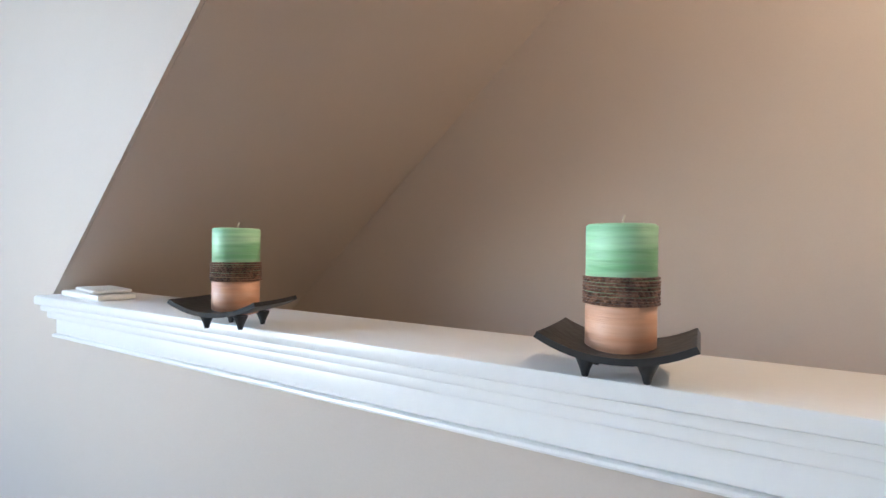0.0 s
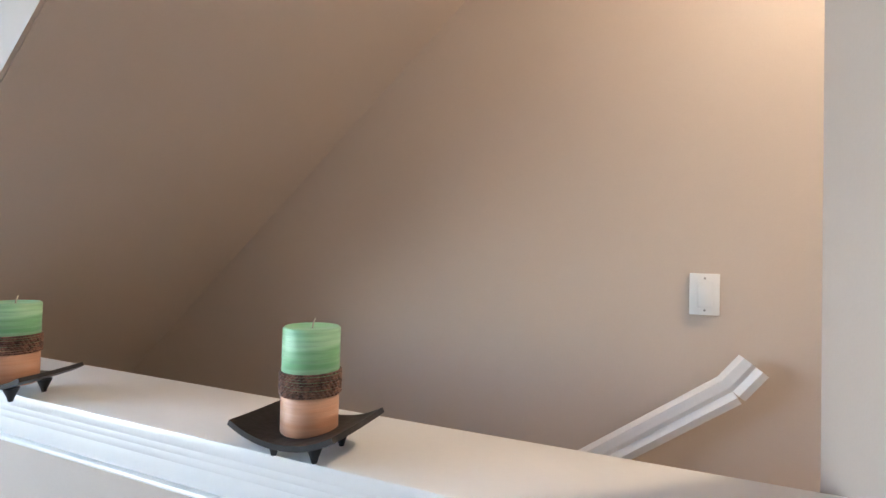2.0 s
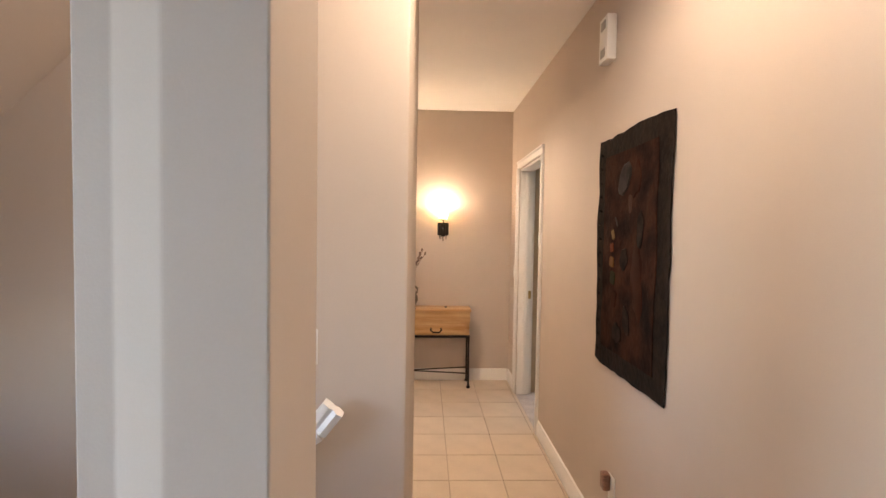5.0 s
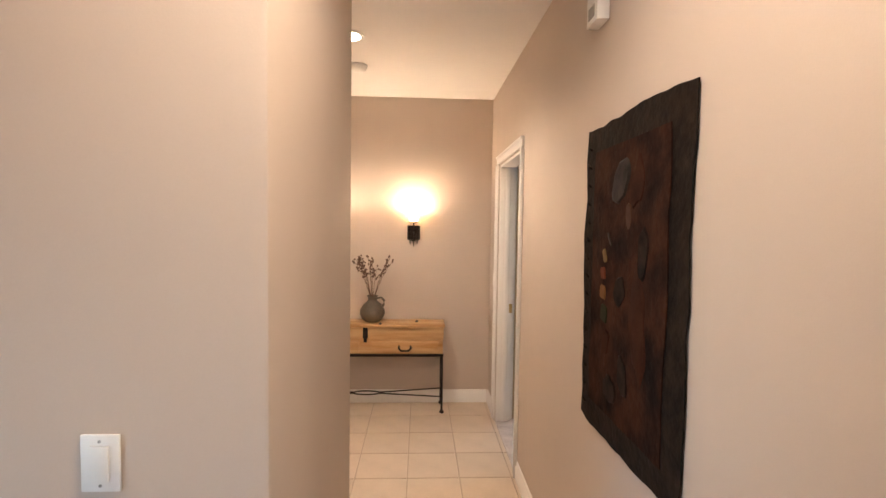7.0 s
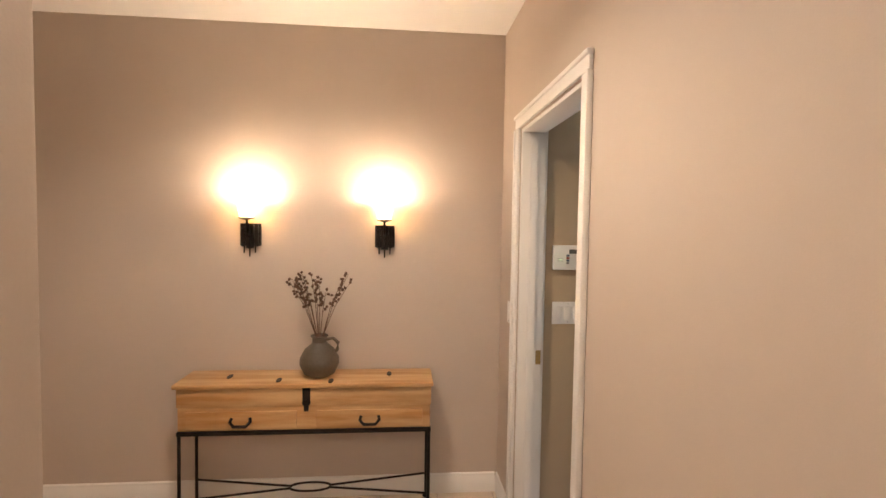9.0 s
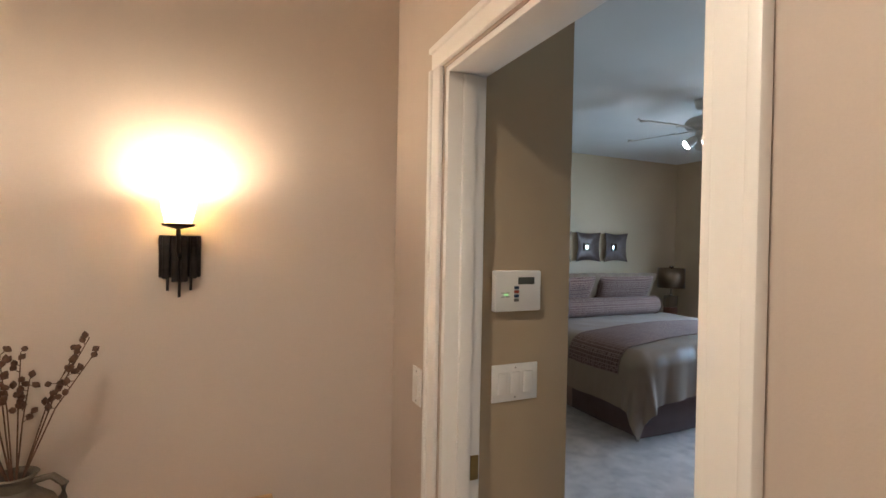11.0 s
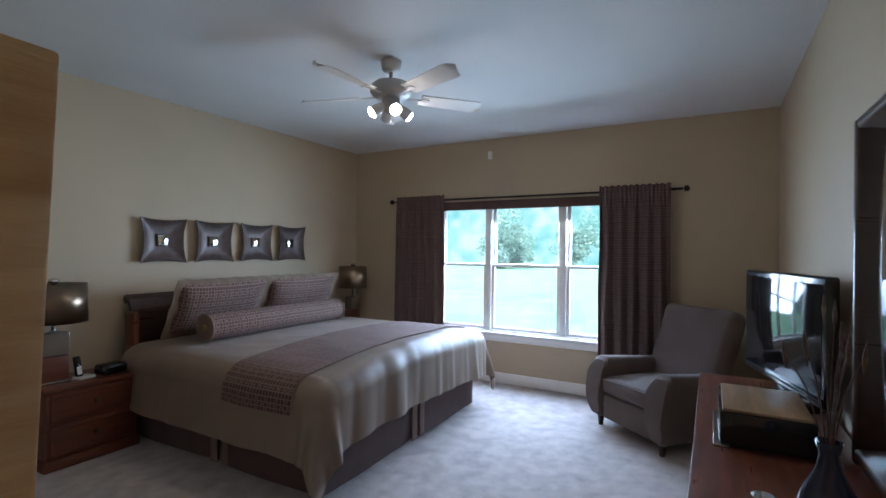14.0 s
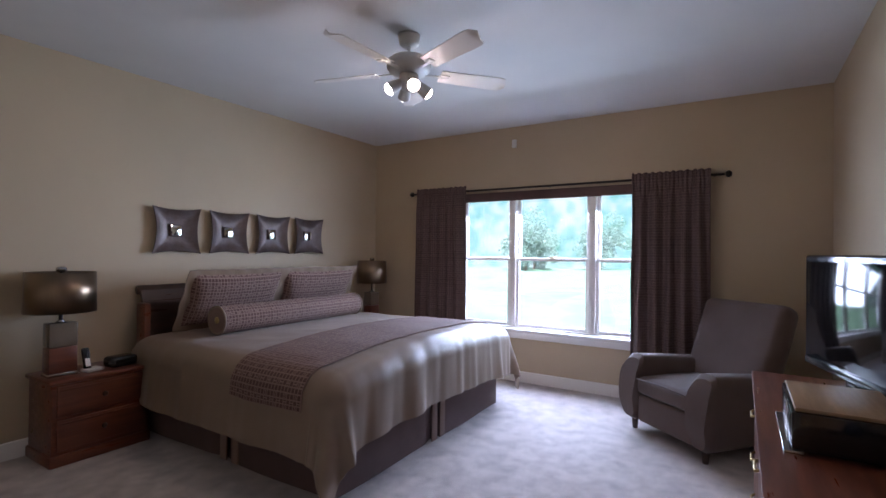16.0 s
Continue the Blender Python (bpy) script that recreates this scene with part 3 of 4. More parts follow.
def patch(mat, y, z, w, h, tilt, ragged=0.12, power=0.5):
    """A dyed patch in low relief: h along the wall, w up it; a low power squares its corners."""
    n_ = 26
    rim, inner = [], []
    for k in range(n_):
        a_ = 2 * math.pi * k / n_
        c_, q_ = math.cos(a_), math.sin(a_)
        f_ = 1 + ragged * noise.noise(Vector((c_ * 1.7 + y * 31, q_ * 1.7, z * 17)))
        p_ = (math.copysign(abs(c_) ** power, c_) * h / 2 * f_, math.copysign(abs(q_) ** power, q_) * w / 2 * f_)
        rim.append(p_)
        inner.append((p_[0] * 0.86, p_[1] * 0.86))
    d = 0.011 + 0.010 * abs(noise.noise(Vector((y * 5, z * 5, 1))))
    bm = bmesh.new()
    lo = [bm.verts.new((0.005, p_, q_)) for p_, q_ in rim]
    hi = [bm.verts.new((-0.0015, p_, q_)) for p_, q_ in inner]
    bm.faces.new(hi)
    for k in range(n_):
        bm.faces.new((lo[k], lo[(k + 1) % n_], hi[(k + 1) % n_], hi[k]))
    bmesh.ops.recalc_face_normals(bm, faces=bm.faces[:])
    part("patch", moved(bm, pose(-d - 0.0012, y, z, tilt, 0, 0)), mat, hang)


for a_ in ((M_PATCH_YELLOW, 2.672, 1.482, 0.048, 0.026, -25), (M_PATCH_RED, 2.684, 1.424, 0.044, 0.040, -6), (M_PATCH_OCHRE, 2.688, 1.362, 0.050, 0.048, 4),
           (M_PATCH_GREEN, 2.682, 1.292, 0.066, 0.056, 6), (M_PATCH_RUST, 2.660, 1.20, 0.085, 0.05, 14), (M_PATCH_PALE, 2.515, 1.605, 0.085, 0.040, -8, 0.1, 1.0),
           (M_PATCH_GREY, 2.575, 1.71, 0.15, 0.105, 30, 0.14, 0.95), (M_PATCH_GREY, 2.64, 1.535, 0.055, 0.014, -35, 0.3, 1.0), (M_PATCH_RUST, 2.44, 1.30, 0.32, 0.10, -6, 0.5, 1.0),
           (M_PATCH_DUSK, 2.56, 1.38, 0.10, 0.09, 20, 0.25, 1.0), (M_PATCH_DUSK, 2.53, 1.13, 0.14, 0.07, -15, 0.25, 1.0), (M_PATCH_DUSK, 2.62, 1.06, 0.09, 0.11, 10, 0.25, 1.0),
           (M_PATCH_RUST, 2.46, 1.70, 0.16, 0.08, 12, 0.5, 1.0), (M_PATCH_DUSK, 2.42, 1.50, 0.16, 0.06, 4, 0.25, 1.0)):
    patch(*a_)
for k in range(15):
    zz = HZ0 + 0.06 + k * 0.064
    part("stitch", tube([(-0.015, HY1 - 0.060, zz), (-0.019, HY1 - 0.045, zz + 0.012), (-0.014, HY1 - 0.030, zz + 0.004)], 0.0035, 6), M_HIDE2, hang)

chime = thing("door_chime", "white two-tone door chime box high on the wall", "door chime", 0, 2.80, 2.365)
part("cover", bx(-0.045, -0.001, -0.05, 0.05, -0.10, 0.10, 0.004), M_PLASTIC, chime)
for z in (0.062, -0.062):
    part("grille", bx(-0.047, -0.044, -0.028, 0.028, z - 0.02, z + 0.02, 0.001), M_GREYKEY, chime)
outlet = thing("wall_outlet", "white wall outlet with a dark plug-in night light", "outlet", 0, 2.655, 0.36)
part("plate", bx(-0.006, -0.001, -0.035, 0.035, -0.058, 0.058, 0.002), M_PLASTIC, outlet)
part("night_light", bx(-0.04, -0.006, 0.0, 0.05, -0.015, 0.06, 0.008), M_TWIG, outlet, "dark brown plug-in night light")

# sconces
sc = thing("wall_sconce", "black iron wall sconce with a glowing frosted cup", "wall lamp", -0.675, 5.333, 1.50, 0, "pair of sconces")
part("backplate", bx(-0.055, 0.055, -0.022, -0.001, -0.062, 0.062, 0.004), M_IRON, sc)
for x in (-0.036, -0.012, 0.012, 0.036):
    part("bar", bx(x - 0.009, x + 0.009, -0.034, -0.021, -0.075 + 0.01 * (abs(x) > .02), 0.06, 0.003), M_IRON, sc)
for x in (-0.03, 0.0, 0.03):
    part("rod", tube([(x, -0.03, -0.06), (x, -0.034, -0.10 - 0.02 * (x == 0))], 0.004), M_IRON, sc)
part("arm", tube([(0, -0.03, 0.0), (0, -0.075, 0.02), (0, -0.085, 0.085)], 0.006), M_IRON, sc)
part("dish", moved(lathe([(0.008, 0.08), (0.04, 0.088), (0.044, 0.094), (0.036, 0.092), (0.008, 0.086)], 28), pose(0, -0.085, 0)), M_IRON, sc)
cup = part("shade", moved(lathe([(0.034, 0.095), (0.042, 0.13), (0.05, 0.18), (0.047, 0.18), (0.039, 0.13), (0.031, 0.098)], 28), pose(0, -0.085, 0)), M_FROST, sc, "glowing frosted glass cup")
part("bulb", moved(lathe([(0.010, 0.098), (0.022, 0.125), (0.022, 0.14), (0.008, 0.155)], 16), pose(0, -0.085, 0)), M_WARMBULB, sc)
copy_thing(sc, pose(-1.41, 5.333, 1.50))
for x in (-0.675, -1.41):
    lamp("sconce_light", "POINT", 1.15, WARM, pose(x, 5.248, 1.672), radius=0.022)

# console table
ct = thing("console_table", "rustic pine chest console on a black iron stand", "console table", -1.06, 5.19, 0)
part("top", bx(-0.66, 0.655, -0.135, 0.125, 0.722, 0.745, 0.006), M_PINE, ct)
part("chest", bx(-0.64, 0.64, -0.115, 0.12, 0.50, 0.722, 0.005), M_PINE, ct)
part("lid", bx(-0.645, 0.645, -0.1195, 0.121, 0.622, 0.7215, 0.005), M_PINE, ct)
for x0, x1 in ((-0.60, -0.05), (0.05, 0.60)):
    dr = part("drawer", bx(x0, x1, -0.123, -0.112, 0.512, 0.602, 0.004), M_PINE, ct)
    c = (x0 + x1) / 2
    part("handle", tube([(c - 0.045, -0.126, 0.57), (c - 0.05, -0.14, 0.555), (c - 0.03, -0.15, 0.535), (c + 0.03, -0.15, 0.535), (c + 0.05, -0.14, 0.555), (c + 0.045, -0.126, 0.57)], 0.0085), M_IRON, dr, "black iron bail handle")
part("latch", join(bx(-0.02, 0.02, -0.124, -0.114, 0.64, 0.72, 0.003), moved(lathe([(0.022, 0), (0.022, 0.008)], 8), pose(0, -0.116, 0.645, 90)), bx(-0.012, 0.012, -0.13, -0.12, 0.60, 0.66, 0.003)), M_IRON, ct, "black iron hasp")
for x, y in ((-0.42, 0.0), (0.42, 0.02), (0.12, -0.09), (-0.15, -0.07)):
    part("iron_stud", moved(lathe([(0.020, 0.0), (0.018, 0.004)], 10), pose(x, y, 0.7455) @ Matrix.Diagonal((0.7, 1.8, 1, 1))), M_IRON, ct)
part("stand_frame", join(bx(-0.645, 0.645, -0.122, -0.10, 0.478, 0.499, 0.003), bx(-0.645, 0.645, 0.09, 0.112, 0.478, 0.499, 0.003), bx(-0.645, -0.623, -0.10, 0.09, 0.478, 0.499, 0.003), bx(0.623, 0.645, -0.10, 0.09, 0.478, 0.499, 0.003)), M_IRON, ct)
for sx in (-1, 1):
    for y in (-0.112, 0.10):
        leg = part("leg", tube([(sx * 0.634, y, 0.48), (sx * 0.636, y, 0.02)], 0.009), M_IRON, ct)
        part("foot", moved(lathe([(0.012, 0), (0.020, 0.008), (0.018, 0.018), (0.009, 0.03)], 14), pose(sx * 0.636, y, 0)), M_IRON, leg)
        part("stretcher", tube([(sx * 0.634, y, 0.14), (sx * 0.10, y * 0.1, 0.135)], 0.006), M_IRON, ct)
part("ring", tube([(0.11 * math.cos(k * math.pi / 12), 0.045 * math.sin(k * math.pi / 12), 0.135) for k in range(25)], 0.006), M_IRON, ct)

jar = thing("clay_jar", "dark brown clay jar with a loop handle on the console", "jar", -1.015, 5.195, 0.7455)
part("body", moved(lathe([(0.05, 0), (0.078, 0.02), (0.100, 0.075), (0.098, 0.115), (0.075, 0.165), (0.045, 0.195), (0.036, 0.21), (0.036, 0.235), (0.046, 0.248), (0.042, 0.252), (0.030, 0.24), (0.028, 0.2)], 36), Matrix.Diagonal((1.04, 1.04, 0.88, 1))), M_CLAY, jar)
part("handle", moved(tube([(0.036, 0, 0.225), (0.07, 0, 0.232), (0.095, 0, 0.205), (0.092, 0, 0.165), (0.082, 0, 0.15)], 0.010), Matrix.Diagonal((1.04, 1.04, 0.88, 1))), M_CLAY, jar)
spray = thing("dried_branches", "dry seed-pod branches standing in a clay jar", "dried flowers", -1.015, 5.195, 0.93)
rnd = random.Random(5)
for k in range(13):
    a_, l_ = rnd.uniform(0, 6.28), rnd.uniform(0.27, 0.37)
    lean = rnd.uniform(0.07, 0.19)
    tip = Vector((lean * math.cos(a_) * 1.1, lean * math.sin(a_) * 0.55, l_))
    pts = [Vector((0.008 * math.cos(a_), 0.008 * math.sin(a_), 0)), tip * 0.5 + Vector((0, 0, 0.03)), tip]
    pods = [tube(pts, 0.0022, 5, 0.0012)]
    for j in range(9):
        f = 0.45 + 0.55 * j / 8
        p = pts[1].lerp(pts[2], (f - 0.45) / 0.55)
        q_ = p + Vector((rnd.uniform(-.018, .018), rnd.uniform(-.014, .014), rnd.uniform(0, .015)))
        pods.append(moved(lathe([(0.001, -0.010), (0.0075, -0.002), (0.0075, 0.003), (0.001, 0.011)], 6), Matrix.Translation(q_) @ pose(0, 0, 0, rnd.uniform(-60, 60), rnd.uniform(-60, 60))))
        pods.append(tube([p, q_], 0.001, 4))
    part("branch", join(*pods), M_STEM, spray)

# ceiling fittings
sd = thing("smoke_detector", "white round smoke detector on the hall ceiling", "smoke detector", -1.065, 4.525, HALL_TOP - 0.04)
part("cover", lathe([(0.045, 0.0), (0.058, 0.008), (0.066, 0.028), (0.07, 0.0395)], 32), M_PLASTIC, sd)
for x, y, power, cone in ((-1.037, 4.0, 9.5, 150), (-0.54, 1.72, 6.0, 176)):
    dl = thing("recessed_downlight", "recessed round ceiling downlight switched on", "ceiling light", x, y, HALL_TOP - 0.006, 0, "hall downlights")
    part("trim_ring", lathe([(0.062, 0.0005), (0.085, 0.0), (0.087, 0.004), (0.062, 0.0055)], 32), M_TRIM, dl)
    part("lens", lathe([(0.045, -0.005), (0.060, -0.001), (0.060, 0.005)], 32), M_CANBULB, dl)
    lamp("downlight_beam", "SPOT", power, (1.0, 0.80, 0.62), look((x, y, HALL_TOP - 0.02), (x, y + 0.001, 0)), radius=0.05, spot=cone)
kp = thing("alarm_keypad", "white alarm keypad with display and coloured keys", "keypad", 0.264, 4.962, 1.413)
part("case", bx(-0.082, 0.082, -0.026, -0.001, -0.062, 0.062, 0.005), M_PLASTIC, kp)
part("display", bx(-0.002, 0.056, -0.0275, -0.025, 0.020, 0.042, 0.001), M_LCD, kp)
for k, mt in enumerate((M_BLUE, M_REDKEY, M_BLUE, M_GREYKEY)):
    part("key", bx(-0.016, 0.000, -0.0285, -0.025, 0.006 - k * 0.0125, 0.015 - k * 0.0125, 0.001), mt, kp)
part("status_light", bx(-0.052, -0.038, -0.0275, -0.025, -0.012, -0.009, 0.0005), M_LED, kp, "small green status light")
for k in range(4):
    part("key", bx(-0.062 + 0.018 * (k % 2), -0.050 + 0.018 * (k % 2), -0.0275, -0.025, -0.004 + 0.012 * (k // 2) - .014, -0.002 + 0.012 * (k // 2) - .014, 0.0005), M_GREYKEY, kp)
# ---- bedroom ----
BED_X0, BED_X1, FOOT, HEAD, BED_Z = 2.54, 4.60, 6.60, 8.58, 0.71


def drape(a_, b_, lift=0.0):
    """A puffy cover over the mattress: a across the bed, b from the foot, both in metres and running past the edges."""
    r = 0.14
    ex = max(0.0, BED_X0 - a_, a_ - BED_X1)
    ey = max(0.0, FOOT - b_)
    e = math.hypot(ex, ey)
    x, y = min(max(a_, BED_X0), BED_X1), max(b_, FOOT)
    puff = 0.018 + 0.045 * min(1.0, max(0.0, (8.1 - y) / 0.8))
    z = BED_Z + puff * math.sin(math.pi * (x - BED_X0) / (BED_X1 - BED_X0)) ** 0.7
    z += 0.010 * noise.noise(Vector((a_ * 2.2, b_ * 2.2, 2))) + 0.004 * noise.noise(Vector((a_ * 8, b_ * 5, 9)))
    normal = Vector((0, 0, 1))
    if e > 0:
        t_ = min(e / r, math.pi / 2)
        rest = max(0.0, e - r * math.pi / 2)
        z -= r * (1 - math.cos(t_)) + rest * 0.96
        w = ey / (ex + ey)
        near = min(1.0, e / 0.2)
        foot = 0.030 * noise.noise(Vector((a_ * 6.5 + e * 0.8, e * 0.7, 5))) + 0.009 * noise.noise(Vector((a_ * 14 + e * 2.0, e * 0.8, 8)))
        side = 0.014 * noise.noise(Vector((b_ * 4, e * 1.5, 5))) + 0.004 * noise.noise(Vector((b_ * 15, e * 2, 3)))
        corner = 4 * w * (1 - w) * rest * (0.16 + 0.10 * math.cos(9 * math.atan2(ey, ex) + 1.0))
        fold = near * (foot * (0.6 + 3.0 * rest) * w + side * (0.6 + 2 * rest) * (1 - w)) + rest * 0.10 + corner
        dx, dy = (-ex if a_ < BED_X0 else ex) / e, -ey / e
        out = r * math.sin(t_) + fold
        x += dx * out
        y += dy * out
        normal = Vector((dx * math.sin(t_), dy * math.sin(t_), math.cos(t_)))
    p_ = Vector((x, y, z)) + normal * lift
    return (p_.x, p_.y, max(p_.z, 0.015))


bed = thing("bed", "king-size bed with dark sleigh headboard and plum pleated skirt", "bed", 0, 0, 0)
part("mattress", bx(BED_X0 + 0.02, BED_X1 - 0.02, FOOT + 0.02, HEAD, 0.30, BED_Z - 0.01, 0.06, 4), M_SATIN, bed)
part("box_base", bx(BED_X0 + 0.03, BED_X1 - 0.03, FOOT + 0.03, HEAD, 0.03, 0.30, 0.02), M_PLUM, bed)


def headboard(u, v):
    x = BED_X0 - 0.02 + u * (BED_X1 - BED_X0 + 0.04)
    z = 0.05 + v * 1.03
    return (x, 8.60 + 0.11 * max(0, (v - 0.45) / 0.55) ** 2, z)


part("headboard", grid(headboard, 2, 18, 0.035), M_DARKWOOD, bed, "dark wood sleigh headboard")
part("head_roll", tube([(BED_X0 - 0.03, 8.705, 1.075), (BED_X1 + 0.03, 8.705, 1.075)], 0.036, 16), M_DARKWOOD, bed)
for x in (BED_X0 - 0.06, BED_X1 + 0.01):
    part("post", bx(x, x + 0.05, 8.53, 8.66, 0.0, 0.98, 0.015), M_CHERRY, bed)


def skirt(x0, y0, x1, y1, nx, ny):
    n_ = max(2, int(math.hypot(x1 - x0, y1 - y0) / 0.02))

    def fn(u, v):
        w = 0.008 * math.sin(u * n_ * 0.11) * (1 - v)
        mid = 0.03 * math.exp(-((u - 0.5) * n_ * 0.22) ** 2) * (1 - v * .3)
        return (x0 + u * (x1 - x0) + nx * (w - mid), y0 + u * (y1 - y0) + ny * (w - mid), 0.008 + 0.37 * v)
    return grid(fn, n_, 6, 0.004)


part("skirt_panel", skirt(BED_X0 - 0.02, HEAD, BED_X0 - 0.02, FOOT - 0.02, -1, 0), M_PLUM, bed)
part("skirt_panel", skirt(BED_X0 - 0.02, FOOT - 0.02, BED_X1 + 0.02, FOOT - 0.02, 0, -1), M_PLUM, bed)
part("skirt_panel", skirt(BED_X1 + 0.02, FOOT - 0.02, BED_X1 + 0.02, HEAD, 1, 0), M_PLUM, bed)
for x in (3.55, 3.66):
    part("skirt_insert", bx(x - 0.035, x + 0.035, FOOT - 0.035, FOOT - 0.025, 0.01, 0.36, 0.003), M_KEY, bed, "patterned pleat insert")

for y in (7.44, 7.56):
    part("skirt_insert", bx(BED_X0 - 0.035, BED_X0 - 0.025, y - 0.035, y + 0.035, 0.01, 0.36, 0.003), M_KEY, bed, "patterned pleat insert")
HANG = 0.47
cf = grid(lambda u, v: drape(BED_X0 - HANG - 0.06 + u * (BED_X1 - BED_X0 + 2 * HANG + 0.06), FOOT - HANG - 0.03 + v * (HEAD - 0.05 - FOOT + HANG + 0.03), 0.02), 200, 170, 0.012)
solid("comforter", cf, M_SATIN, "champagne satin comforter draped over the bed", "bedding")
rn = grid(lambda u, v: drape(BED_X0 - 0.27 + u * (BED_X1 - BED_X0 + 0.50), 6.70 + v * 0.62 - 0.03 * (1 - u), 0.034), 150, 40, 0.010, uv=(2.55, 0.62))
solid("bed_runner", rn, M_KEY, "plum key-pattern runner laid across the bed", "bed runner")


def pillow(w, h, t_, flange):
    def shell(s_):
        def fn(u, v):
            a_, b_ = 2 * u - 1, 2 * v - 1
            p = max(0, (1 - abs(a_) ** 3.2) * (1 - abs(b_) ** 3.2)) ** 0.45
            k = 1 - 0.05 * (1 - abs(b_)) * abs(a_) ** 3
            return (a_ * w / 2 * k, s_ * t_ * p, h / 2 * b_ * (1 - 0.05 * (1 - abs(a_)) * abs(b_) ** 3))
        return fn
    body = join(grid(shell(-1), 26, 16, 0, (w, h)), grid(shell(1), 26, 16, 0, (w, h)))
    bmesh.ops.remove_doubles(body, verts=body.verts[:], dist=0.0005)
    rim = grid(lambda u, v: ((2 * u - 1) * (w / 2 + flange), 0.006 * math.sin(u * 40 + v * 17), (2 * v - 1) * (h / 2 + flange)), 30, 18, 0.006)
    return body, rim


for x, w, rz in ((3.13, 0.88, 2), (4.06, 0.88, -2)):
    p_ = new("pillow")
    p_.matrix_world = pose(x, 8.36, 0.995, 24, 0, rz)
    tagged(p_, "plum key-pattern pillow sham with a champagne flange", "pillow", "pillow shams")
    b_, r_ = pillow(w, 0.46, 0.085, 0.04)
    part("cushion", b_, M_KEY, p_)
    part("flange", r_, M_SATIN, p_, "champagne satin flange")
bol = new("bolster")
bol.matrix_world = pose(3.56, 8.08, 0.858, 0, 90, 1.0)
tagged(bol, "plum key-pattern bolster pillow with piped round ends", "pillow")


def roll(u, v):
    a_ = 2 * math.pi * u
    r = 0.108 * (1 - 0.04 * abs(2 * v - 1) ** 6) + 0.002 * noise.noise(Vector((v * 9, math.cos(a_) * 2, math.sin(a_) * 2)))
    return (r * math.cos(a_), r * math.sin(a_), (v - 0.5) * 1.56)


part("roll", grid(roll, 40, 40, 0, (0.68, 1.56)), M_KEY, bol)
for s_ in (-1, 1):
    part("end_disc", moved(lathe([(0.104, 0), (0.10, 0.008), (0.045, -0.004 + 0.008), (0.03, 0.004)], 30), pose(0, 0, s_ * 0.775, 0 if s_ > 0 else 180)), M_KEY, bol)
    part("piping", moved(tube([(0.106 * math.cos(k * math.pi / 16), 0.106 * math.sin(k * math.pi / 16), 0) for k in range(33)], 0.009), pose(0, 0, s_ * 0.78)), M_SATIN, bol, "champagne piped edge")
    part("button", moved(lathe([(0.026, 0), (0.026, 0.006), (0.012, 0.014)], 16), pose(0, 0, s_ * 0.78, 0 if s_ > 0 else 180)), M_BRASS, bol)

# four concave metal panels with a small mirror each
for x in (2.815, 3.305, 3.795, 4.27):
    art = thing("wall_panel", "bronze concave-sided wall panel with a small square mirror", "wall art", x, 8.748, 1.56, 0, "row of wall panels")

    def plate(u, v):
        a_, b_ = 2 * u - 1, 2 * v - 1
        return (a_ * 0.205 * (1 - 0.16 * (1 - b_ * b_)), -0.012 - 0.045 * max(a_ * a_, b_ * b_) ** 1.5, b_ * 0.195 * (1 - 0.12 * (1 - a_ * a_)))
    part("panel", grid(plate, 20, 20, 0.006), M_BRONZE, art)
    part("mirror_frame", bx(-0.052, 0.052, -0.028, -0.012, -0.052, 0.052, 0.004), M_DARKWOOD, art)
    part("mirror", bx(-0.042, 0.042, -0.031, -0.027, -0.042, 0.042, 0.001), M_MIRROR, art)


def nightstand(x, label):
    ns = thing("nightstand", label, "nightstand", x, 8.54, 0, 0, "nightstands beside the bed")
    part("carcass", bx(-0.29, 0.29, -0.19, 0.18, 0.07, 0.525, 0.008), M_CHERRY, ns)
    part("top", bx(-0.31, 0.31, -0.215, 0.19, 0.525, 0.555, 0.010), M_CHERRY, ns)
    part("plinth", bx(-0.305, 0.305, -0.21, 0.185, 0, 0.075, 0.012), M_CHERRY, ns)
    for z in (0.10, 0.315):
        d = part("drawer", bx(-0.265, 0.265, -0.203, -0.188, z, z + 0.195, 0.008), M_CHERRY, ns)
        part("bead", bx(-0.25, 0.25, -0.207, -0.202, z + 0.165, z + 0.178, 0.003), M_CHERRY, d)
        part("knob", moved(lathe([(0.008, 0), (0.008, 0.01), (0.018, 0.016), (0.012, 0.026)], 16), pose(0, -0.203, z + 0.1, 90)), M_DARKWOOD, d)
    return ns


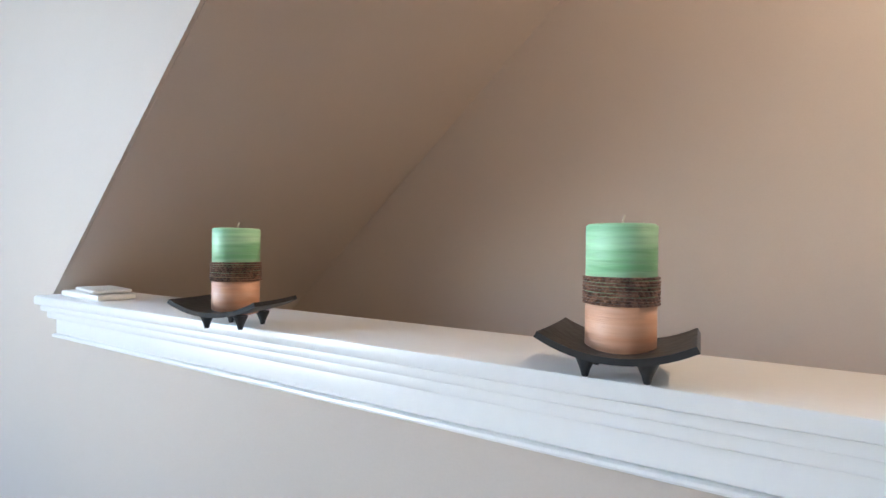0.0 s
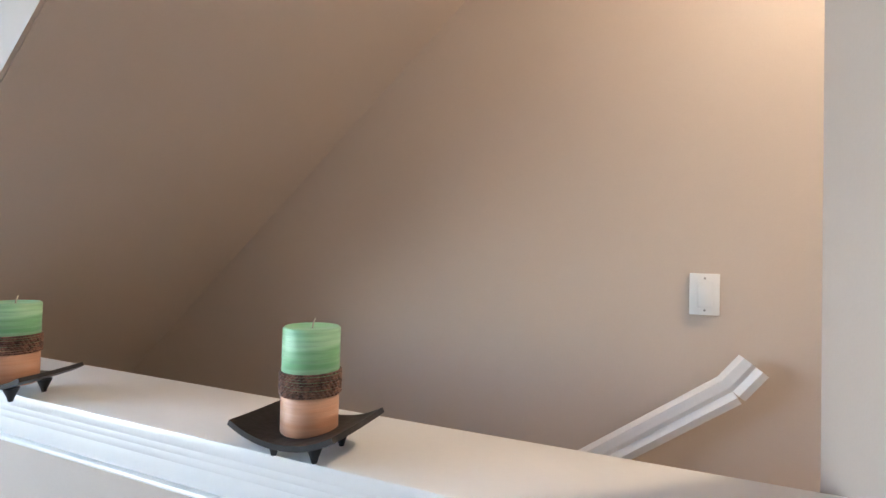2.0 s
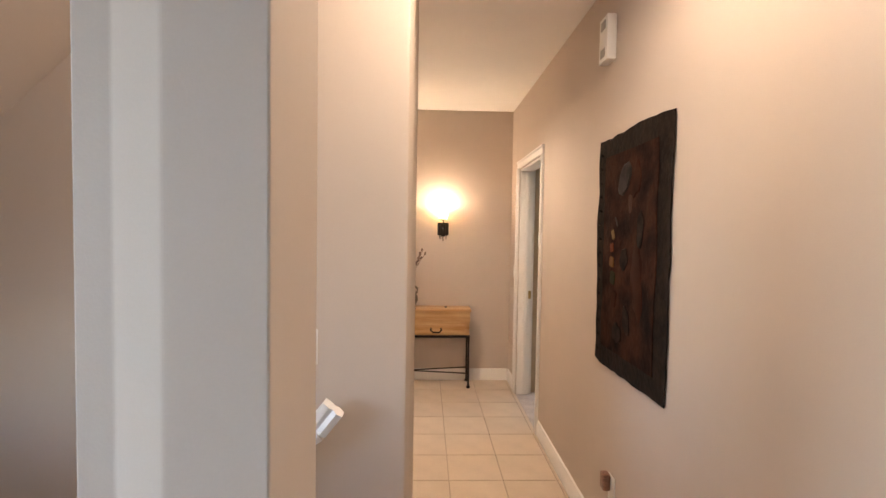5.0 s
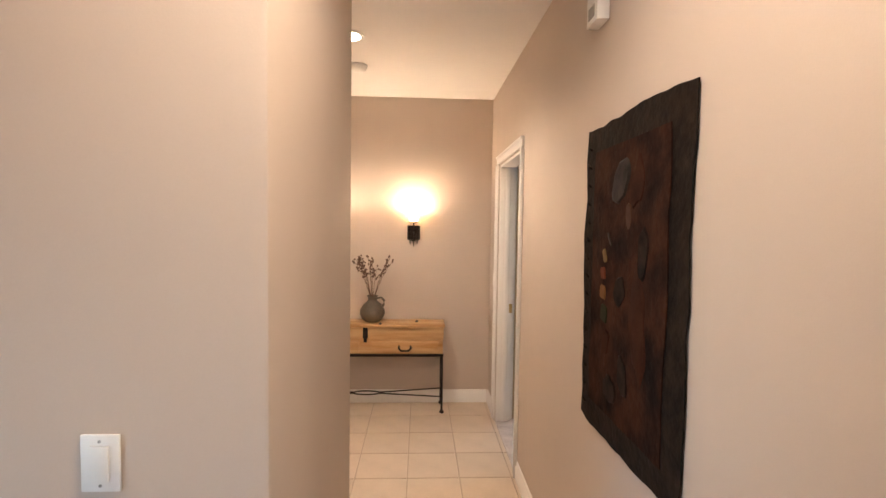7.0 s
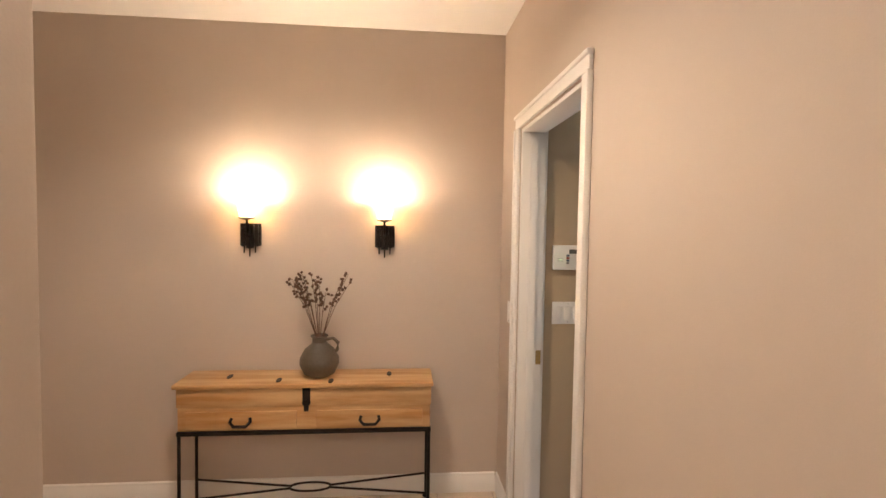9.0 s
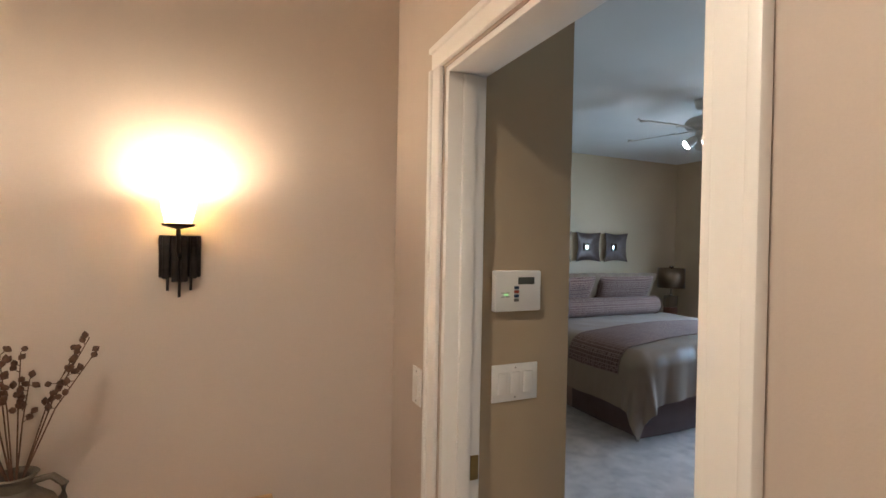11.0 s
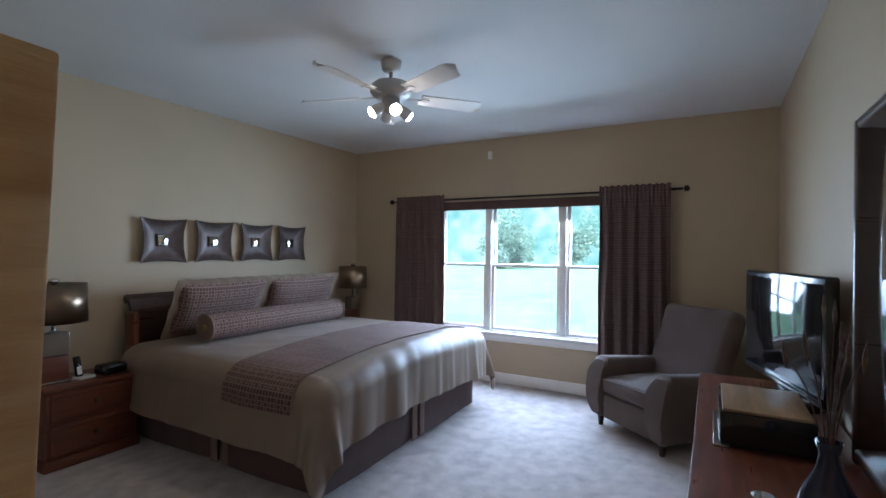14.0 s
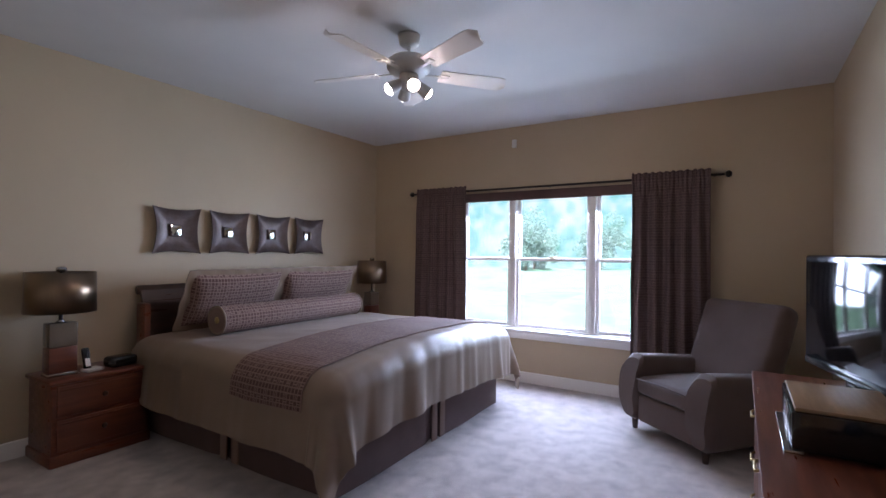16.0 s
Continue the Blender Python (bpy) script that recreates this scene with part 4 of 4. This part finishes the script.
def table_lamp(x, y, z, r, h0, h1, label):
    tl = thing("table_lamp", label, "table lamp", x, y, z, 0, "bedside lamps")
    part("foot", bx(-0.085, 0.085, -0.06, 0.06, 0, 0.022, 0.005), M_STEEL, tl)
    part("base", bx(-0.08, 0.08, -0.055, 0.055, 0.022, 0.19, 0.008), M_CHERRY, tl, "cherry wood lower block")
    part("glass_block", bx(-0.08, 0.08, -0.055, 0.055, 0.192, 0.35, 0.008), M_SMOKE, tl, "smoky glass upper block")
    part("neck", lathe([(0.03, 0.35), (0.012, 0.37), (0.010, h0 + 0.06), (0.006, h1 + 0.02)], 20), M_STEEL, tl)
    part("shade", lathe([(r, h0), (r * 0.97, h1), (r * 0.955, h1), (r * 0.985, h0)], 64), M_FOIL, tl, "drum shade of polished metal foil")
    part("spider", join(*[tube([(0, 0, h1 - 0.01), (r * 0.96 * math.cos(k * 2.094), r * 0.96 * math.sin(k * 2.094), h1 - 0.01)], 0.003, 6) for k in range(3)]), M_STEEL, tl)
    part("finial", lathe([(0.008, h1 - 0.01), (0.03, h1 + 0.01), (0.03, h1 + 0.03), (0.01, h1 + 0.036)], 18), M_STEEL, tl)


nightstand(2.13, "cherry wood nightstand with two drawers beside the bed")
nightstand(5.10, "cherry wood nightstand in the corner by the curtain")
table_lamp(1.935, 8.50, 0.556, 0.198, 0.42, 0.685, "table lamp with metal drum shade on the nightstand")
table_lamp(5.10, 8.50, 0.556, 0.18, 0.46, 0.73, "table lamp with metal drum shade by the curtain")
ph = thing("cordless_phone", "black cordless phone in a white charging base", "telephone", 2.10, 8.45, 0.556, 10)
part("charger", bx(-0.05, 0.06, -0.045, 0.045, 0, 0.022, 0.008), M_PLASTIC, ph)
part("handset", moved(bx(-0.022, 0.022, -0.013, 0.013, 0, 0.15, 0.008), pose(-0.02, 0.01, 0.012, -14)), M_BLACK, ph)
part("keypad_panel", moved(bx(-0.016, 0.016, -0.0145, -0.012, 0.02, 0.075, 0.001), pose(-0.02, 0.01, 0.012, -14)), M_PLASTIC, ph)
ck = thing("clock_radio", "black rounded clock radio on the nightstand", "clock radio", 2.285, 8.46, 0.556, 8)
part("case", bx(-0.09, 0.09, -0.065, 0.065, 0, 0.075, 0.024, 3), M_BLACK, ck)
part("dial_face", bx(-0.06, 0.06, -0.067, -0.063, 0.025, 0.055, 0.001), M_SCREEN, ck)

# curtains and rod
rod = thing("curtain_rod", "dark metal curtain rod with ball finials", "curtain rod", 5.36, 0, 2.10)
part("rod", tube([(0, 4.78, 0), (0, 8.06, 0)], 0.011, 12), M_IRON, rod)
for y, s_ in ((4.775, -1), (8.065, 1)):
    part("finial", moved(lathe([(0.011, 0), (0.026, 0.01), (0.030, 0.03), (0.020, 0.048), (0.004, 0.052)], 18), pose(0, y, 0, -90 * s_)), M_IRON, rod)
for y in (4.86, 6.37, 7.98):
    part("bracket", tube([(0.095, y, 0.0), (0.03, y, 0.0), (0.0, y, -0.008)], 0.007), M_IRON, rod)
for y0, y1, label in ((4.88, 5.53, "plum patterned curtain gathered on a rod behind the armchair"), (7.32, 8.0, "plum patterned curtain gathered on a rod beside the bed")):
    def curtain(u, v):
        z = 0.03 + v * 2.125
        wide = 1.0 + 0.05 * (1 - v) ** 2
        y = (y0 + y1) / 2 + (u - 0.5) * (y1 - y0) * wide + 0.012 * noise.noise(Vector((u * 6, v * 3, y0)))
        ph_ = u * 2 * math.pi * 5.5 + 2.2 * noise.noise(Vector((u * 2.5, v * 0.9, y0)))
        top = min(1.0, max(0.0, (z - 1.88) / 0.17))
        amp = (0.024 + 0.022 * (1 - v)) * (1 - 0.8 * top)
        gather = 0.007 * top * math.sin(u * 118 + 3 * noise.noise(Vector((u * 7, v * 9, y0))))
        pocket = -0.016 * math.exp(-((z - 2.10) / 0.022) ** 2)
        return (5.337 + amp * math.sin(ph_) + gather + pocket, y, z + (0.006 * math.sin(u * 71) if v > 0.98 else 0))
    solid("curtain", grid(curtain, 160, 70, 0.003, (1.3, 2.1)), M_CURTAIN, label, "curtain")
solid("roman_shade", join(bx(5.43, 5.458, 5.30, 7.44, 1.985, 2.075, 0.01), bx(5.425, 5.45, 5.30, 7.44, 1.975, 2.005, 0.01)), M_PLUM, "plum fabric shade rolled up at the window top", "window shade")
mot = thing("motion_sensor", "small white sensor on the wall above the window", "sensor", 5.459, 6.78, 2.60)
part("case", bx(-0.03, 0, -0.025, 0.025, -0.045, 0.045, 0.008), M_PLASTIC, mot)

# recliner
ch = thing("armchair", "taupe upholstered recliner armchair with rounded arms", "armchair", 4.42, 5.15, 0, 49.5)


def seat_bits(x0, x1, y0, y1, z0, z1, bev, crown=0.0):
    bm = bx(x0, x1, y0, y1, z0, z1, bev, 4)
    bmesh.ops.subdivide_edges(bm, edges=[e for e in bm.edges if e.calc_length() > 0.2], cuts=6, use_grid_fill=True)
    for v in bm.verts:
        if v.co.z > (z0 + z1) / 2:
            a_, b_ = (v.co.x - x0) / (x1 - x0) * 2 - 1, (v.co.y - y0) / (y1 - y0) * 2 - 1
            v.co.z += crown * max(0, (1 - a_ * a_) * (1 - b_ * b_))
    return bm


part("base", bx(-0.28, 0.28, -0.72, -0.05, 0.08, 0.30, 0.03, 3), M_CHAIR, ch)
part("footrest_panel", bx(-0.265, 0.265, -0.075, -0.01, 0.09, 0.30, 0.025, 3), M_CHAIR, ch)
part("seat", seat_bits(-0.27, 0.27, -0.62, 0.005, 0.305, 0.44, 0.045, 0.03), M_CHAIR, ch)
part("back", moved(seat_bits(-0.37, 0.37, -0.09, 0.09, 0.0, 0.71, 0.075), pose(0, -0.62, 0.36, 20)), M_CHAIR, ch)
for s_ in (-1, 1):
    def arm(u, v):
        a_ = 2 * math.pi * u
        y = 0.0 - v * 0.74
        hgt = 0.60 - 0.05 * v
        cx, sx_ = 0.105, math.cos(a_)
        sz = math.sin(a_)
        x = (abs(sx_) ** 0.6) * (1 if sx_ > 0 else -1) * cx * (1.0 if sz > 0 else 0.85)
        z = 0.08 + (hgt - 0.08) / 2 * (1 + (abs(sz) ** 0.55) * (1 if sz > 0 else -1))
        bulge = 0.045 * math.exp(-((z - 0.30) / 0.16) ** 2) * (1 - v) ** 3
        f = 1 - 0.10 * (v > 0.999) - 0.12 * (v < 0.001)
        return (s_ * 0.345 + x * f, y + bulge - 0.05 * max(0, (z - 0.5) / 0.1) * (v < 0.5) * (1 - v), 0.30 + (z - 0.30) * (f if v < .001 else 1))
    bm = grid(arm, 36, 18)
    bmesh.ops.remove_doubles(bm, verts=bm.verts[:], dist=0.0008)
    bmesh.ops.holes_fill(bm, edges=[e for e in bm.edges if len(e.link_faces) == 1], sides=80)
    bmesh.ops.recalc_face_normals(bm, faces=bm.faces[:])
    part("arm", bm, M_CHAIR, ch)
    for y in (-0.06, -0.68):
        part("leg", moved(lathe([(0.02, 0), (0.028, 0.09)], 12), pose(s_ * 0.345, y, 0)), M_DARKWOOD, ch)
    part("welt", tube([(s_ * 0.265, 0.008, 0.42), (s_ * 0.268, -0.3, 0.455), (s_ * 0.265, -0.6, 0.43)], 0.005, 6), M_CHAIR, ch)
part("welt", tube([(-0.262, 0.009, 0.425), (0, 0.012, 0.435), (0.262, 0.009, 0.425)], 0.005, 6), M_CHAIR, ch)

# dresser and what stands on it
dr = thing("dresser", "long cherry wood dresser with drawers", "dresser", 0, 0, 0)
DX0, DX1, DF, DT = 1.62, 3.75, 4.60, 0.76
part("top", bx(DX0, DX1, 4.045, DF, DT - 0.03, DT, 0.008), M_CHERRY, dr)
part("carcass", bx(DX0 + 0.02, DX1 - 0.02, 4.05, DF - 0.03, 0.08, DT - 0.03, 0.005), M_CHERRY, dr)
part("plinth", bx(DX0 + 0.01, DX1 - 0.01, 4.048, DF - 0.015, 0, 0.085, 0.008), M_CHERRY, dr)
for i in range(3):
    for j in range(3):
        x0, z0 = DX0 + 0.04 + i * 0.69, 0.10 + j * 0.21
        d = part("drawer", bx(x0, x0 + 0.67, DF - 0.032, DF - 0.014, z0, z0 + 0.198, 0.006), M_CHERRY, dr)
        part("handle", tube([(x0 + 0.28, DF - 0.014, z0 + 0.11), (x0 + 0.29, DF + 0.004, z0 + 0.10), (x0 + 0.38, DF + 0.004, z0 + 0.10), (x0 + 0.39, DF - 0.014, z0 + 0.11)], 0.006), M_BRASS, d)
mr = new("dresser_mirror")
mr.matrix_world = pose(2.04, 4.06, DT, 0)
tagged(mr, "large dark wood framed mirror standing on the dresser", "mirror")
part("glass", bx(-0.52, 0.50, 0.02, 0.03, 0.06, 1.19, 0.001), M_MIRROR, mr)
part("backing", bx(-0.54, 0.52, 0.0, 0.019, 0.03, 1.21, 0.003), M_DARKWOOD, mr)
for a_ in ((-0.555, -0.515, 0.012, 0.042, 0.0, 1.22), (0.495, 0.535, 0.012, 0.042, 0.0, 1.22), (-0.515, 0.495, 0.012, 0.042, 1.18, 1.22), (-0.515, 0.495, 0.012, 0.042, 0.02, 0.065)):
    part("frame", bx(*a_, 0.014, 3), M_DARKWOOD, mr, "rounded dark wood frame")
tv = thing("television", "black flat-screen television standing on the dresser", "television", 3.312, 4.225, DT, 15.7)
part("bezel", bx(-0.44, 0.44, -0.035, 0.02, 0.085, 0.645, 0.012, 3), M_BLACK, tv)
part("screen", bx(-0.41, 0.41, 0.019, 0.0225, 0.14, 0.61, 0.001), M_SCREEN, tv)
part("speaker_bar", bx(-0.42, 0.42, 0.015, 0.03, 0.088, 0.125, 0.006), M_BLACK, tv)
part("neck", bx(-0.06, 0.06, -0.03, 0.01, 0.012, 0.10, 0.006), M_BLACK, tv)
part("stand", lathe([(0.20, 0), (0.20, 0.010), (0.05, 0.018)], 40), M_BLACK, tv)
rb = thing("tabletop_radio", "black radio with a wooden top and silver front panel", "radio", 2.70, 4.375, DT, 0)
part("case", bx(-0.215, 0.215, -0.17, 0.135, 0.008, 0.135, 0.008), M_BLACK, rb)
part("top", bx(-0.205, 0.205, -0.16, 0.125, 0.1345, 0.147, 0.004), M_OAK, rb, "oak veneer lid")
part("display", bx(-0.06, 0.03, 0.134, 0.138, 0.02, 0.128, 0.002), M_STEEL, rb, "silver centre panel")
for x in (-0.14, 0.12):
    part("speaker_grille", bx(x - 0.06, x + 0.06, 0.134, 0.1375, 0.025, 0.12, 0.002), M_SCREEN, rb)
part("base_rail", bx(-0.225, 0.225, 0.10, 0.155, 0.0, 0.012, 0.003), M_STEEL, rb)
vs = thing("vase", "dark navy glazed vase on the dresser", "vase", 1.94, 4.27, DT)
part("body", lathe([(0.05, 0), (0.068, 0.02), (0.075, 0.06), (0.060, 0.12), (0.030, 0.18), (0.022, 0.22), (0.030, 0.255), (0.026, 0.255), (0.018, 0.22), (0.02, 0.18)], 36), M_NAVY, vs)
pl = thing("dried_grasses", "dark dried grass stems standing in the navy vase", "dried flowers", 1.94, 4.27, DT + 0.20)
for k in range(11):
    a_ = rnd.uniform(0, 6.28)
    l_, w_ = rnd.uniform(0.25, 0.42), rnd.uniform(0.04, 0.19)
    p1 = Vector((w_ * math.cos(a_), w_ * math.sin(a_) * 0.7, l_))
    part("stem", join(tube([(0, 0, 0), p1 * 0.5 + Vector((0, 0, 0.05)), p1], 0.0022, 5, 0.001), moved(lathe([(0.001, -0.05), (0.006, -0.01), (0.001, 0.03)], 6), Matrix.Translation(p1) @ pose(0, 0, 0, math.degrees(-p1.y), math.degrees(p1.x)))), M_STEM, pl)
dish = thing("glass_dish", "small clear glass dish beside the vase", "dish", 2.08, 4.40, DT)
part("bowl", lathe([(0.022, 0), (0.03, 0.012), (0.032, 0.02), (0.028, 0.018), (0.02, 0.006)], 24), M_STEEL, dish)

# tall framed board hanging on the wall behind the keypad corner, tipped forward
fr = new("framed_picture")
fr.matrix_world = pose(0.480, 5.17, 1.14, 0, 2.0, 0)
tagged(fr, "tall framed picture with a tan wooden edge tipped from the wall", "picture")
part("frame", join(bx(0.0, 0.115, 0.0, 0.05, -0.75, 0.58, 0.006), bx(0.0, 0.115, 0.55, 0.60, -0.75, 0.58, 0.006), bx(0.0, 0.115, 0.05, 0.55, 0.53, 0.58, 0.006), bx(0.0, 0.115, 0.05, 0.55, -0.75, -0.70, 0.006)), M_PINE, fr)
part("board", bx(0.06, 0.085, 0.045, 0.555, -0.71, 0.54, 0.002), M_BRONZE, fr)

# ceiling fan
fan = thing("ceiling_fan", "white five-blade ceiling fan with a lit spotlight cluster", "ceiling fan", 3.05, 6.47, BED_TOP, 30)
part("canopy", lathe([(0.045, -0.075), (0.062, -0.06), (0.070, -0.02), (0.072, -0.001)], 32), M_FANWHITE, fan)
part("downrod", lathe([(0.013, -0.14), (0.013, -0.07)], 14), M_FANWHITE, fan)
part("motor", lathe([(0.05, -0.255), (0.12, -0.245), (0.142, -0.215), (0.142, -0.175), (0.115, -0.15), (0.03, -0.135)], 40), M_FANWHITE, fan)
part("light_hub", lathe([(0.02, -0.36), (0.05, -0.345), (0.065, -0.30), (0.06, -0.255)], 28), M_FANWHITE, fan)
for k in range(5):
    m = pose(0, 0, -0.235, 0, 0, 72 * k + 3)

    def blade(u, v):
        x = 0.21 + u * 0.47
        w = 0.058 + 0.016 * u
        end = 1 - max(0, (u - 0.86) / 0.14) ** 2.2
        return (x, (2 * v - 1) * w * math.sqrt(max(end, 0.02)), (1 - 2 * v) * w * 0.24)
    bl = part("blade", moved(grid(blade, 20, 6, 0.006), m), M_FANWHITE, fan)
    part("blade_iron", moved(join(bx(0.10, 0.24, -0.014, 0.014, -0.012, -0.004, 0.003), bx(0.215, 0.27, -0.035, 0.035, -0.010, -0.004, 0.003)), m), M_FANWHITE, bl)
for k, a_ in enumerate((20, 110, 200, 290)):
    m = pose(0, 0, -0.315, 0, 0, a_) @ pose(0.06, 0, 0, 0, 125, 0)
    hd = part("spot_head", moved(lathe([(0.012, -0.03), (0.026, -0.015), (0.036, 0.03), (0.042, 0.085), (0.038, 0.085), (0.03, 0.03)], 26), m), M_FANWHITE, fan)
    part("bulb", moved(lathe([(0.012, 0.03), (0.034, 0.075), (0.036, 0.088), (0.022, 0.10), (0.004, 0.104)], 22), m), M_BULB, hd, "lit reflector bulb")
    w_ = pose(3.05, 6.47, BED_TOP, 0, 0, 30) @ m
    p = w_ @ Vector((0, 0, 0.13))
    lamp("fan_light", "SPOT", 0.75, (1.0, 0.76, 0.52), look(p, w_ @ Vector((0, 0, 1))), radius=0.03, spot=110)

# ---- garden outside ----


def lawn(u, v):
    x, y = 5.62 + 190 * u ** 2, -110 + 230 * v
    return (x, y, -0.45 + (0.12 * noise.noise(Vector((x * 0.15, y * 0.15, 4))) if u else 0))


structure("ground", grid(lawn, 60, 60, -0.3), M_GRASS, "mown lawn reaching to distant woods")
lm = bpy.data.meshes.new("crown")
vs_, fs_ = [], []
rnd = random.Random(11)
blobs = [(rnd.gauss(0, 1.0), rnd.gauss(0, 1.0), 2.7 + rnd.gauss(0, 1.3), rnd.uniform(0.7, 1.4)) for _ in range(20)]
for k in range(9000):
    bx_, by_, bz_, br_ = rnd.choice(blobs)
    d = Vector((rnd.gauss(0, 1), rnd.gauss(0, 1), rnd.gauss(0, 1))).normalized() * br_ * rnd.uniform(0.6, 1.05)
    c = Vector((bx_, by_, bz_)) + d
    u_ = Vector((rnd.gauss(0, 1), rnd.gauss(0, 1), rnd.gauss(0, 1))).normalized() * 0.11
    w_ = u_.cross(Vector((rnd.gauss(0, 1), rnd.gauss(0, 1), rnd.gauss(0, 1)))).normalized() * 0.075
    i0 = len(vs_)
    vs_ += [c - u_, c + w_, c + u_, c - w_]
    fs_.append((i0, i0 + 1, i0 + 2, i0 + 3))
lm.from_pydata(vs_, [], fs_)
lm.materials.append(M_LEAF)
tree = thing("tree", "leafy green garden tree beyond the lawn", "tree", 48, 24, -0.6, 0, "garden trees")
part("trunk", join(tube([(0, 0, 0), (0.1, 0.05, 1.5), (0, 0, 3.6)], 0.2, 10, 0.07), *[tube([(0, 0, 1.6 + 0.3 * k), (math.cos(k * 2.2) * 0.9, math.sin(k * 2.2) * 0.9, 2.8 + 0.3 * k)], 0.07, 6, 0.02) for k in range(5)]), M_BARK, tree)
cr = new("crown", lm)
cr.parent = tree
for k in range(7):
    a_ = radians(-36 + k * 12.0 + rnd.uniform(-4, 4))
    d = 46 + 7 * rnd.random()
    x, y = 5.5 + d * math.cos(a_), 6.4 + d * math.sin(a_)
    copy_thing(tree, pose(x, y, -0.6, 0, 0, rnd.uniform(0, 360)))


def glowing_woods():
    """Distant woods that glow, large and small clumps: overexposed daylight put into the colour."""
    m = bpy.data.materials.new("woods_with_daylight_glow")
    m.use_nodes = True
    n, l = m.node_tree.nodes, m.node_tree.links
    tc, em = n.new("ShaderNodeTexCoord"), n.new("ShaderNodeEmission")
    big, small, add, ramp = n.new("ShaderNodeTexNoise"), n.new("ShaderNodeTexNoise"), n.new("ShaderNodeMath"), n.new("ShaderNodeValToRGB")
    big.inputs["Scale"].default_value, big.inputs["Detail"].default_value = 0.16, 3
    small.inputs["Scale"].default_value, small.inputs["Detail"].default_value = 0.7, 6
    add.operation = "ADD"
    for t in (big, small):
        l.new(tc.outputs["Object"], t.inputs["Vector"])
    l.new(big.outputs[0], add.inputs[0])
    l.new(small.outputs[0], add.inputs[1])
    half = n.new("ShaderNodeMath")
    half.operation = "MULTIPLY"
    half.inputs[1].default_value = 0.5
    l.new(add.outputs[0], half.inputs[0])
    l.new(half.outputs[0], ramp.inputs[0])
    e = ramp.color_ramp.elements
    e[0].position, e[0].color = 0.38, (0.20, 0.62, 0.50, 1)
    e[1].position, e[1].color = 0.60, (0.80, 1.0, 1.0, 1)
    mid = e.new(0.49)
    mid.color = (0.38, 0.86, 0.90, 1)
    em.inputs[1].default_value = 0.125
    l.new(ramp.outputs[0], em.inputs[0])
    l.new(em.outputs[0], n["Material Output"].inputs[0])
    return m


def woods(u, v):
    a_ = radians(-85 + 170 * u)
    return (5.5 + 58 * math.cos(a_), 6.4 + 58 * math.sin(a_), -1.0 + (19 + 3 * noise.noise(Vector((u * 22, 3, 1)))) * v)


structure("backdrop", grid(woods, 90, 2, 0.2), glowing_woods(), "distant woods backdrop that glows in place of bright daylight")

# ---- floor tiles ----
T = 0.325
tile_mesh = None
floor = bpy.data.objects["floor_hall"]
for i in range(-10, 1):
    for j in range(-1, 18):
        x0, y0 = -0.03 + i * T, 0.805 + j * T
        x1, y1 = min(x0 + T - 0.005, -0.001), min(y0 + T - 0.005, 5.331)
        y0 = max(y0, 1.062)
        xa = max(x0, -0.86 if y1 < 3.05 else -2.998)
        if xa >= x1 - 0.02 or y0 >= y1 - 0.02 or (i < -3 and y0 < 3.02 and y1 < 3.05):
            continue
        if y0 < 2.01 and xa < -0.86:
            xa = -0.86
        full = abs(x1 - xa - T + 0.005) < 1e-4 and abs(y1 - y0 - T + 0.005) < 1e-4
        if full and tile_mesh:
            t_ = new("tile", tile_mesh)
        else:
            t_ = mesh_object("tile", bx(0, x1 - xa, 0, y1 - y0, -0.009, 0.0, 0.0025, 1), M_TILE)
            if full:
                tile_mesh = t_.data
        t_.location = (xa, y0, 0.0)
        t_.parent = floor
